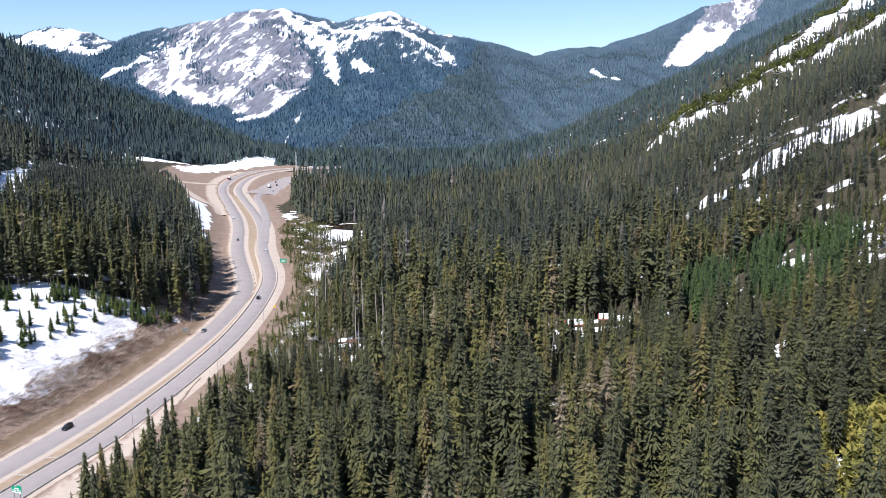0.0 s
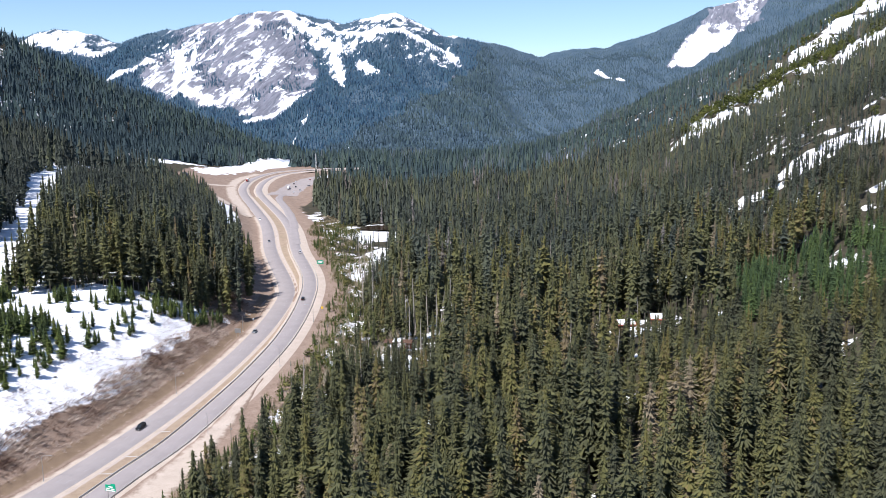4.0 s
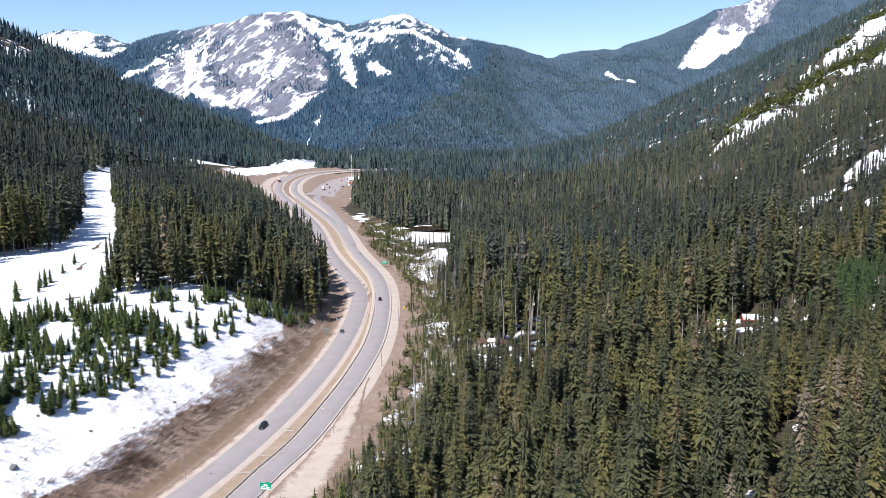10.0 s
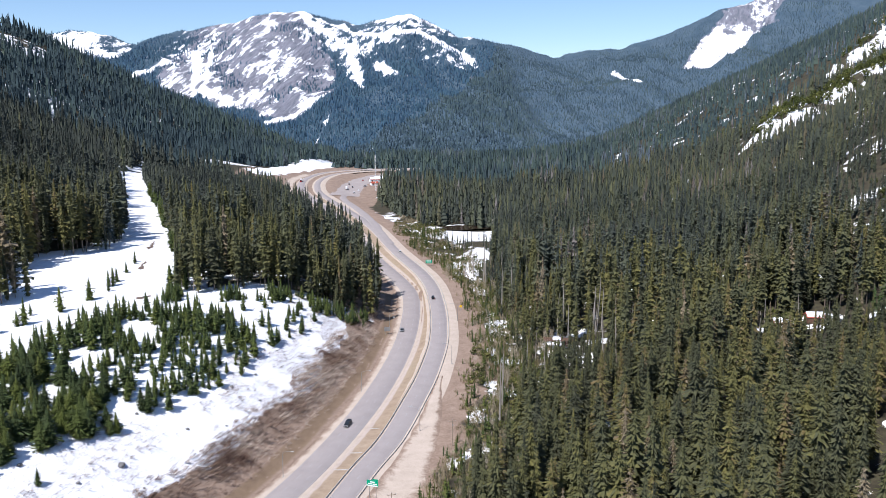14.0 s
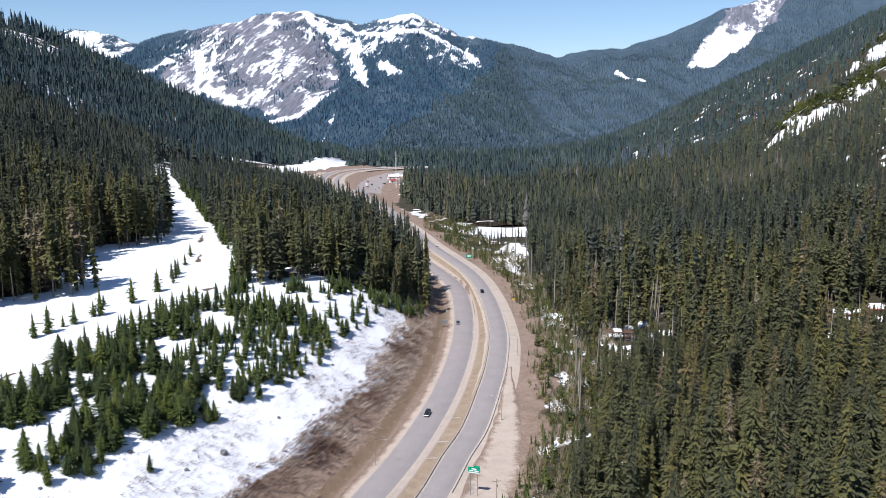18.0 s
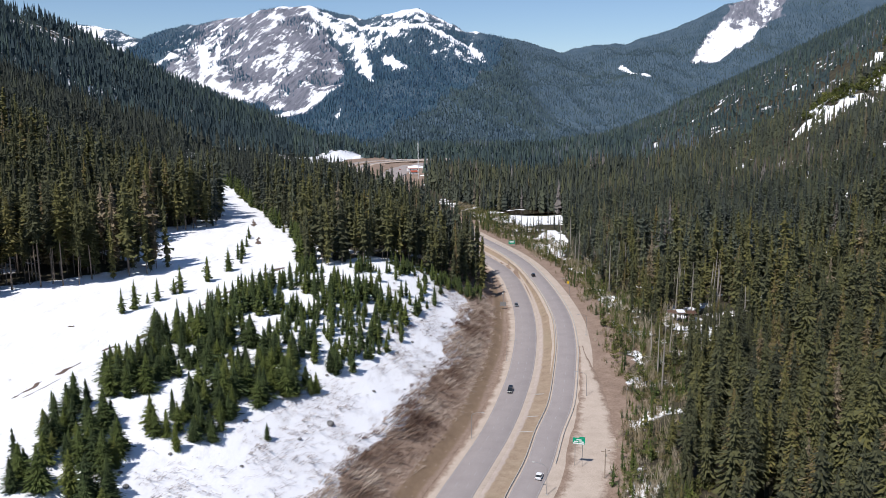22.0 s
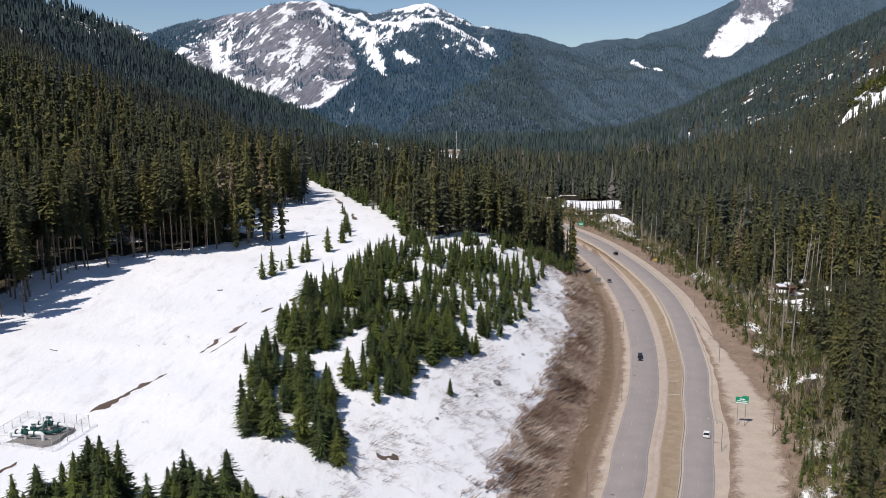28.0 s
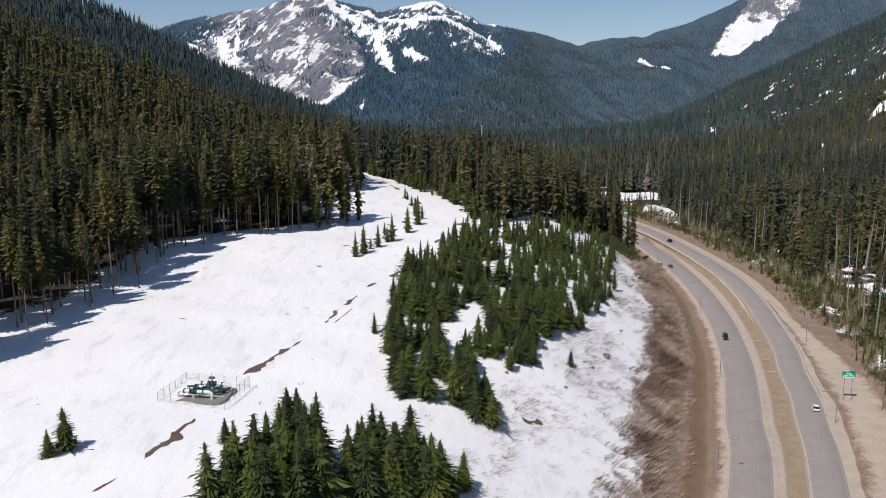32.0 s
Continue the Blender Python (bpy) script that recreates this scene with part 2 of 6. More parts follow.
def ground_material():
    m, n, l, b = material("ground", 0.95)
    att = n.new("ShaderNodeAttribute")
    att.attribute_name = "cover"
    sep = n.new("ShaderNodeSeparateColor")
    l.new(att.outputs["Color"], sep.inputs["Color"])
    snow_m, rock_m, dirt_m = (sep.outputs[k] for k in range(3))
    fine, mid, big = noise_tex(n, l, 0.8, 6, 0.7), noise_tex(n, l, 6, 6, 0.65), noise_tex(n, l, 45, 5, 0.6)
    huge = noise_tex(n, l, 160, 8, 0.68)
    litter = ramp(n, l, mid, [(0.25, (0.028, 0.024, 0.016)), (0.5, (0.055, 0.047, 0.030)), (0.72, (0.085, 0.078, 0.042))])
    dirt = dirt_colour(n, l, fine, mid)
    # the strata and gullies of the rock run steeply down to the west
    hazed_litter = ramp(n, l, big, [(0.3, (0.045, 0.078, 0.110)), (0.7, (0.080, 0.115, 0.145))])
    # far litter turns blue: distance haze mixed into the ground's colour
    litter = mix(n, l, att.outputs["Alpha"], litter, hazed_litter)
    streak = strata(n, l, 12, 52, 7, 0.72)
    rock = ramp(n, l, streak, [(0.3, (0.06, 0.066, 0.085)), (0.45, (0.16, 0.165, 0.195)), (0.62, (0.25, 0.25, 0.285)), (0.75, (0.34, 0.335, 0.37))])
    snow = ramp(n, l, big, [(0.3, (0.89, 0.89, 0.905)), (0.6, (0.955, 0.95, 0.95))])
    # drawn-out grey streaks over the snow
    grey_streaks = ramp(n, l, noise_tex(n, l, 4.5, 7, 0.72, ((1.0, 0.3, 1.0), (0, 0, 0.6))), [(0.53, (0, 0, 0)), (0.70, (0.6, 0.6, 0.6))])
    snow = mix(n, l, grey_streaks, snow, (0.66, 0.645, 0.64))
    col = mix(n, l, edge(n, l, dirt_m, mid, 0.5), litter, dirt)
    col = mix(n, l, edge(n, l, rock_m, huge, 0.9), col, rock)
    ragged = calc(n, l, "ADD", calc(n, l, "MULTIPLY", mid, 0.5), calc(n, l, "MULTIPLY", fine, 0.5))
    broken = mix(n, l, edge(n, l, rock_m, huge, 0.4), ragged, streak)
    near_w = edge(n, l, snow_m, broken, 1.1, 0.05)
    far_grain = calc(n, l, "ADD", calc(n, l, "MULTIPLY", strata(n, l, 13, 40, 7, 0.75), 0.7), calc(n, l, "MULTIPLY", noise_tex(n, l, 12, 6, 0.75), 0.3))
    far_w = edge(n, l, snow_m, far_grain, 2.6, 0.05)
    w = mix(n, l, att.outputs["Alpha"], near_w, far_w)
    col = mix(n, l, w, col, snow)
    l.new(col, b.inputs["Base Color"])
    l.new(calc(n, l, "MULTIPLY_ADD", w, -0.35, 0.95), b.inputs["Roughness"])
    drift = calc(n, l, "ADD", calc(n, l, "MULTIPLY", noise_tex(n, l, 3.5, 5, 0.6, ((1, 0.45, 1), (0, 0, 0.5))), 0.8), calc(n, l, "MULTIPLY", fine, 0.25))
    bump(n, l, b, drift, 0.55, 0.55)
    crags = node(n, "ShaderNodeBump", Distance=14.0)
    l.new(calc(n, l, "MULTIPLY", calc(n, l, "MULTIPLY", att.outputs["Alpha"], rock_m), 0.9), crags.inputs["Strength"])
    l.new(streak, crags.inputs["Height"])
    l.new(b.inputs["Normal"].links[0].from_socket, crags.inputs["Normal"])
    l.new(crags.outputs["Normal"], b.inputs["Normal"])
    return m


def asphalt_material():
    m, n, l, b = material("asphalt", 0.85)
    fine, mid = noise_tex(n, l, 0.35, 5, 0.7), noise_tex(n, l, 7, 5, 0.6)
    lanes = n.new("ShaderNodeUVMap")
    sep = n.new("ShaderNodeSeparateXYZ")
    l.new(lanes.outputs["UV"], sep.inputs["Vector"])
    # wheel tracks along each lane
    tracks = calc(n, l, "SINE", calc(n, l, "MULTIPLY", sep.outputs["X"], 3.49))
    a = ramp(n, l, mid, [(0.3, (0.305, 0.262, 0.242)), (0.7, (0.372, 0.324, 0.298))])
    a = mix(n, l, 0.3, a, ramp(n, l, fine, [(0.3, (0.19, 0.172, 0.17)), (0.7, (0.39, 0.355, 0.35))]))
    a = mix(n, l, calc(n, l, "MULTIPLY_ADD", tracks, 0.06, 0.08), a, (0.32, 0.30, 0.29))
    l.new(a, b.inputs["Base Color"])
    b.inputs["Specular IOR Level"].default_value = 0.1
    bump(n, l, b, fine, 0.25, 0.02)
    return m


def gravel_material(name, lo, hi, fades=False):
    """Gravel; where fades is set it gives way to bare soil as the attribute fade falls to 0."""
    m, n, l, b = material(name, 0.95)
    fine, mid = noise_tex(n, l, 0.3, 6, 0.75), noise_tex(n, l, 5, 6, 0.65)
    a = ramp(n, l, mid, [(0.28, lo), (0.7, hi)])
    a = mix(n, l, 0.35, a, ramp(n, l, fine, [(0.3, tuple(c * 0.55 for c in lo)), (0.7, tuple(min(1, c * 1.25) for c in hi))]))
    if fades:
        att = n.new("ShaderNodeAttribute")
        att.attribute_name = "fade"
        torn = calc(n, l, "ADD", calc(n, l, "MULTIPLY", mid, 0.55), calc(n, l, "MULTIPLY", noise_tex(n, l, 1.6, 5, 0.7), 0.45))
        a = mix(n, l, edge(n, l, att.outputs["Fac"], torn, 1.6, 0.22), dirt_colour(n, l, noise_tex(n, l, 0.8, 6, 0.7), mid), a)
    l.new(a, b.inputs["Base Color"])
    bump(n, l, b, fine, 0.5, 0.05)
    return m


def median_material():
    m, n, l, b = material("dry_grass_gravel", 0.95)
    fine, mid, long = noise_tex(n, l, 0.4, 6, 0.75), noise_tex(n, l, 4, 6, 0.65), noise_tex(n, l, 30, 4, 0.6)
    gravel = ramp(n, l, mid, [(0.28, (0.38, 0.31, 0.26)), (0.7, (0.52, 0.43, 0.36))])
    grass = ramp(n, l, mid, [(0.25, (0.235, 0.160, 0.108)), (0.5, (0.350, 0.258, 0.180)), (0.75, (0.46, 0.36, 0.26))])
    grass = mix(n, l, ramp(n, l, long, [(0.45, (0, 0, 0)), (0.65, (0.35, 0.35, 0.35))]), grass, (0.30, 0.26, 0.16))
    grass = mix(n, l, 0.3, grass, ramp(n, l, fine, [(0.3, (0.12, 0.08, 0.05)), (0.7, (0.46, 0.37, 0.25))]))
    att = n.new("ShaderNodeAttribute")
    att.attribute_name = "grass"
    l.new(mix(n, l, edge(n, l, att.outputs["Fac"], mid, 1.2, 0.2), gravel, grass), b.inputs["Base Color"])
    bump(n, l, b, fine, 0.6, 0.08)
    return m


def needle_material(name, base, warm=1.0):
    """Conifer foliage; the tone of each tree comes from its attribute, or from the object's random number: deep green, olive, yellowish, grey and dry."""
    m, n, l, b = material(name, 0.75)
    att = n.new("ShaderNodeAttribute")
    att.attribute_name = "tone"
    info = n.new("ShaderNodeObjectInfo")
    v = calc(n, l, "MAXIMUM", att.outputs["Fac"], calc(n, l, "MULTIPLY", calc(n, l, "LESS_THAN", att.outputs["Fac"], 0.0005), calc(n, l, "MULTIPLY", info.outputs["Random"], 0.78)))

    def shade(*k):
        return tuple(c * (1 + (q - 1) * warm) for c, q in zip(base, k))

    own = ramp(n, l, v, [(0.0, shade(0.38, 0.52, 0.62)), (0.3, shade(0.8, 0.95, 0.85)), (0.55, shade(1.35, 1.4, 0.85)),
                         (0.72, shade(2.0, 1.85, 0.9)), (0.83, shade(2.2, 1.6, 1.15)), (0.91, shade(2.2, 1.65, 1.7)), (0.97, shade(3.4, 2.7, 2.9))])
    patch = noise_tex(n, l, 1.1, 4, 0.7)
    own = mix(n, l, calc(n, l, "MULTIPLY", patch, 0.32), own, shade(2.9, 2.3, 1.3))
    l.new(own, b.inputs["Base Color"])
    b.inputs["Specular IOR Level"].default_value = 0.15
    return m


M_GROUND = ground_material()
M_ASPHALT = asphalt_material()
M_SHOULDER = gravel_material("pale_gravel", (0.41, 0.332, 0.262), (0.56, 0.463, 0.375), True)
M_DITCH = gravel_material("brown_ditch_soil", (0.155, 0.105, 0.066), (0.245, 0.172, 0.112), True)
M_LOT = gravel_material("worn_pale_asphalt", (0.29, 0.248, 0.226), (0.39, 0.338, 0.31))
M_MEDIAN = median_material()
M_NEEDLES = needle_material("fir_needles", (0.063, 0.064, 0.041))
M_YOUNG = needle_material("young_fir_needles", (0.050, 0.066, 0.030))
# needles of ever farther stands: the haze of distance is put into their colour
M_MIDDLE = needle_material("hazy_fir_needles", (0.061, 0.068, 0.061), 0.85)
M_FAR = needle_material("hazy_far_needles", (0.052, 0.076, 0.088), 0.55)
M_BLUE = needle_material("blue_haze_needles", (0.054, 0.104, 0.165), 0.25)
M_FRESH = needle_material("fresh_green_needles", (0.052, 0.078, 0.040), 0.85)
# a thinner, greyer haze painted into the spur's needles
M_SPUR = needle_material("grey_haze_needles", (0.058, 0.090, 0.118), 0.35)
M_BARK = plain("grey_bark", (0.165, 0.135, 0.11), 0.95, 0, 0.3, 0.5)
M_DEAD = plain("bleached_wood", (0.33, 0.295, 0.255), 0.95, 0, 0.2, 0.5)


# ---- mesh helpers ----
def part(name, bm, mat, parent=None, label=""):
    """Links a bmesh as one mesh object, under a thing where one is given."""
    me = bpy.data.meshes.new(name)
    bm.to_mesh(me)
    bm.free()
    me.materials.append(mat)
    ob = new(name, me)
    ob.parent = parent
    return tagged(ob, label)


def from_arrays(name, verts, faces, mats, smooth=False, tone=None):
    """A mesh object from arrays: faces is an (n, 3) or (n, 4) array."""
    me = bpy.data.meshes.new(name)
    verts, faces = np.asarray(verts, np.float32), np.asarray(faces, np.int32)
    k = faces.shape[1]
    me.vertices.add(len(verts))
    me.vertices.foreach_set("co", verts.ravel())
    me.loops.add(faces.size)
    me.loops.foreach_set("vertex_index", faces.ravel())
    me.polygons.add(len(faces))
    me.polygons.foreach_set("loop_start", np.arange(0, faces.size, k, dtype=np.int32))
    me.polygons.foreach_set("use_smooth", np.full(len(faces), smooth))
    if tone is not None:
        me.attributes.new("tone", "FLOAT", "POINT").data.foreach_set("value", np.asarray(tone, np.float32))
    for mat in mats:
        me.materials.append(mat)
    me.update(calc_edges=True)
    return me


def box(bm, x0, y0, z0, x1, y1, z1, bevel=0.0):
    r = bmesh.ops.create_cube(bm, size=1.0, matrix=Matrix.LocRotScale(((x0 + x1) / 2, (y0 + y1) / 2, (z0 + z1) / 2), None, (x1 - x0, y1 - y0, z1 - z0)))
    if bevel:
        bmesh.ops.bevel(bm, geom=list({e for v in r["verts"] for e in v.link_edges}), offset=bevel, segments=1, affect="EDGES")
    return bm


def rod(bm, a, b, r0, r1=None, sides=6):
    a, b = Vector(a), Vector(b)
    turn = (b - a).to_track_quat("Z", "Y").to_matrix().to_4x4()
    bmesh.ops.create_cone(bm, cap_ends=True, segments=sides, radius1=r0, radius2=r0 if r1 is None else r1, depth=(b - a).length,
                          matrix=Matrix.Translation((a + b) / 2) @ turn)
    return bm


def thing(name, x, y, z, label, category, group="", turn=0.0):
    ob = new(name)
    ob.matrix_world = pose(x, y, z, 0, 0, turn)
    return tagged(ob, label, category, group)


# ---- where trees stand ----
FOREST_EDGE = [(-400, 40), (-372, 120), (-361, 169), (-355, 182), (-350, 226), (-352, 270), (-333, 298), (-319, 313), (-303, 336), (-295, 344), (-295, 357), (-318, 368), (-322, 428), (-310, 446), (-302, 459),
               (-306, 490), (-326, 550), (-351, 620), (-400, 720), (-438, 806), (-452, 892), (-475, 1000)]
GROVE_EDGE = [(-150, 300), (-237, 374), (-244, 400), (-252, 440), (-268, 470), (-281, 505), (-325, 620), (-375, 730), (-412, 820), (-432, 892), (-450, 990)]


def along(line, y):
    return np.interp(y, [p[1] for p in line], [p[0] for p in line])


def blob(x, y, cx, cy, rx, ry, turn=0.0):
    c, s = math.cos(turn), math.sin(turn)
    u, v = (x - cx) * c + (y - cy) * s, -(x - cx) * s + (y - cy) * c
    return (u / rx) ** 2 + (v / ry) ** 2 + 0.25 * lumps(x, y, 18, 31)


def band(x, y, ax, ay, bx, by, wa, wb):
    """Below 1 inside a strip from a to b, whose half width goes from wa to wb."""
    t = np.clip(((x - ax) * (bx - ax) + (y - ay) * (by - ay)) / ((bx - ax) ** 2 + (by - ay) ** 2), 0, 1)
    return np.hypot(x - ax - t * (bx - ax), y - ay - t * (by - ay)) / (wa + (wb - wa) * t) + 0.3 * lumps(x, y, 30, 33)


def chutes(x, y):
    """Below 1 in the avalanche tracks of the eastern slope."""
    out = np.full(np.shape(x), 9.0)
    for (ax, ay, slope, up, back), (w0, w1) in zip(TRACKS, ((4, 11), (6, 13), (8, 22))):
        s = y - ay - slope * (x - ax) + 7 * fractal(x, y, 35, 3, 34)
        w = w0 + (w1 - w0) * np.clip((x - ax) / 160, 0, 1.5)
        out = np.minimum(out, np.abs(s) / w + 3 * step(ax + 5, ax - 30, x) * (x < ax))
    return out


def meadow(x, y):
    """The alder thicket above the middle track."""
    s = y - 884 - 0.30 * (x - 210) + 12 * fractal(x, y, 40, 3, 39)
    return (s > 2) & (s < 42) & (x > 222) & (x < 420)


def pond_clearing(x, y):
    return np.minimum(blob(x, y, -98, 745, 34, 52, 0.6), blob(x, y, -92, 610, 13, 62, -0.15))


YARD_EDGE = [(-345, 872), (-374, 1000), (-404, 1062), (-470, 1112), (-474, 1170), (-428, 1290), (-380, 1345)]


def snow_bench(x, y):
    """Below 1 on the open snow that rims the yard."""
    a = np.minimum(band(x, y, -484, 1085, -462, 1165, 15, 15), band(x, y, -462, 1165, -414, 1285, 13, 8))
    b = np.minimum(band(x, y, -384, 1200, -352, 1390, 17, 26), band(x, y, -352, 1390, -300, 1640, 26, 46))
    return np.minimum(a, b)


def wooded(x, y):
    """How thick the forest stands, 0 to 1."""
    d, e = left_off(x, y), right_off(x, y)
    left = np.where(x < along(FOREST_EDGE, y), 1.0, 0.0)
    grove = np.where((x > along(GROVE_EDGE, y)) & (d > 17 + 3 * lumps(x, y, 25, 2) + 24 * step(540, 760, y)) & (y > 371 + 0.72 * (x + 243)) & (y < 872), 1.0, 0.0)
    left = np.maximum(left, grove)
    yard = (y > 872) & (y < 1345) & (x > along(YARD_EDGE, y) + 5 * lumps(x, y, 80, 21))
    left = np.where(yard, 0.0, np.where(((y > 990) & (d > 60)) | ((y > 1345) & (d > 8)), 1.0, left))
    left = np.where(snow_bench(x, y) < 1, 0.0, left)
    left = np.where(blob(x, y, -850, 1430, 55, 85) < 1, 0.35 * left, left)
    right = np.where(e > 27 + 6 * lumps(x, y, 40, 4) + 0.03 * np.abs(y - 330) + 17 * np.exp(-((y - 305) / 58) ** 2), 1.0, 0.0)
    right = np.where(pond_clearing(x, y) < 1, 0.0, right)
    right = np.where((y > 930) & (y < 1370) & (x < -186 - 14 * step(1100, 930, y) + 55 * step(1230, 1330, y) + 8 * lumps(x, y, 60, 6)), 0.0, right)
    right = np.where(blob(x, y, 121, 205, 33, 32) < 1, 0.06, right)
    right = np.where((blob(x, y, 68, 402, 22, 11) < 1) | (blob(x, y, -54, 393, 11, 13) < 1) | (blob(x, y, -42, 366, 7, 6) < 1) | (blob(x, y, -10, 300, 5, 5) < 1) | (blob(x, y, 8, 262, 4, 5) < 1), 0.0, right)
    right = np.where(chutes(x, y) < 0.72 + 0.7 * fractal(x, y, 22, 3, 35), 0.07, right)
    w = np.where(d > 0, left, np.where(e > 0, right, 0.0))
    w = np.where(meadow(x, y), 0.10, w)
    w = w * np.where((d > 0) & ((x > along(FOREST_EDGE, y)) | (y < 560)), 1.0, np.clip(1.0 + 3.0 * np.minimum(0, fractal(x, y, 15, 3, 37) + 0.08), 0.05, 1))
    w = np.where((y > 1230) & (y < 1432) & (x > -345) & (x < -90 - 0.3 * (1432 - y)), 0.0, w)
    return np.where((y >= 1432) & ((d <= 0) | (x > -330)) & (snow_bench(x, y) > 1), 1.0, w)


def snow_cover(x, y):
    d, e = left_off(x, y), right_off(x, y)
    wood = wooded(x, y)
    left = np.where(d > 0, step(17, 27, d + 6 * fractal(x, y, 22, 3, 41)), 0) * np.where(y < 880, 1, 0)
    under = np.where(x < along(FOREST_EDGE, y), along(FOREST_EDGE, y) - x, np.minimum(x - along(GROVE_EDGE, y), y - 371 - 0.72 * (x + 243)))
    left = np.where(wood > 0.02, 0.30 + 0.3 * fractal(x, y, 14, 3, 42) + 0.65 * (1 - step(6, 20, under)), left)
    left = np.where((y > 880) & (x < along(YARD_EDGE, y) + 22) & (y < 1300), 0.45 + 0.5 * fractal(x, y, 40, 3, 48), left)
    left = np.where(blob(x, y, -850, 1430, 55, 85) < 1, 0.6 + 0.5 * fractal(x, y, 24, 3, 50), left)
    right = np.where(wood > 0.1, 0.12 + 0.42 * fractal(x, y, 24, 3, 43), step(15, 24, e) * (0.30 + 0.16 * step(330, 400, y) + 0.6 * fractal(x, y, 9, 3, 44)))
    right = np.where((blob(x, y, -48, 388, 15, 30) < 1) | (blob(x, y, 68, 400, 20, 14) < 1) | (blob(x, y, -9, 300, 5, 5) < 1) | (blob(x, y, 9, 262, 4, 4) < 1), 0.55 + 0.5 * fractal(x, y, 6, 3, 49), right)
    p = pond_clearing(x, y)
    right = np.where(p < 1.0, np.where(blob(x, y, -88, 772, 30, 13, -0.25) < 1, 0.0, 0.9), right)
    c = chutes(x, y)
    right = np.where(blob(x, y, 110, 206, 34, 34) < 1, 0.45 + 0.5 * fractal(x, y, 12, 3, 47), right)
    right = np.where(c < 1.6, 0.80 - 0.45 * step(0.4, 1.6, c) + 0.75 * fractal(x, y, 14, 4, 36), right)
    right = np.where((y > 880) & (y < 1400) & (x < -150), 0.0, right)
    s = np.where(d > 0, left, np.where(e > 0, right, 0))
    return np.where((snow_bench(x, y) < 1.1) & (x < left_x(np.minimum(y, 1190)) - 14 + 40 * step(1380, 1500, y)), 1.0, s)


def dirt_cover(x, y):
    d, e = left_off(x, y), right_off(x, y)
    a = np.where(d > 0, 1 - step(30, 40, d), np.where(e > 0, 1 - step(16, 34, e + 5 * lumps(x, y, 30, 45)), 1))
    a = np.where((y > 860) & (y < 1250) & (d > 0), 1 - step(70, 100, d), a)
    return np.where((y > 930) & (y < 1370) & (e > 0), 1 - step(-200, -185, x), a)


# ---- ground ----
def axis(stops):
    out = [stops[0][0]]
    for (a, ga), (b, gb) in zip(stops, stops[1:]):
        while out[-1] < b - 1e-6:
            t = (out[-1] - a) / (b - a)
            out.append(min(b, out[-1] + ga + (gb - ga) * t))
    return np.array(out)


def strip(x, y, ax, ay, bx, by, wa, wb):
    """Distance from a line over its half width, which goes from wa to wb."""
    u, v = bx - ax, by - ay
    t = np.clip(((x - ax) * u + (y - ay) * v) / (u * u + v * v), 0, 1)
    return np.hypot(x - ax - t * u, y - ay - t * v) / (wa + (wb - wa) * t)


# snow in the gullies and hollows of the main peak: two ends and the half widths there
FLANK_SNOW = [(-740, 3685, -556, 3640, 20, 20), (-700, 3640, -500, 3440, 50, 62), (-556, 3640, -371, 3490, 22, 34), (-500, 3440, -417, 3032, 42, 9),
              (-371, 3488, -237, 3548, 28, 28), (-237, 3548, -142, 3500, 30, 44), (-142, 3500, -26, 3510, 44, 26), (-26, 3500, -8, 3416, 20, 8), (-400, 3694, -250, 3692, 24, 24)]
GULLY_SNOW = [(-384, 3284, -296, 3148, 24, 32), (-1150, 3456, -1058, 3460, 16, 16), (-1120, 3440, -1028, 3064, 30, 15), (-1058, 3460, -1021, 3180, 14, 8), (-1309, 3236, -1227, 3348, 36, 32),
              (-501, 2772, -507, 2528, 4, 2.5), (-338, 2466, -334, 2490, 7, 5), (559, 3396, 621, 3248, 12, 14), (-990, 3040, -850, 2960, 24, 30), (-700, 2800, -560, 2960, 24, 30)]
BARE_SLABS = [(-800, 3620, -740, 3430, 42, 40), (-660, 3430, -590, 3090, 52, 50), (-960, 3290, -880, 3070, 38, 46), (-760, 3190, -690, 3020, 26, 30)]


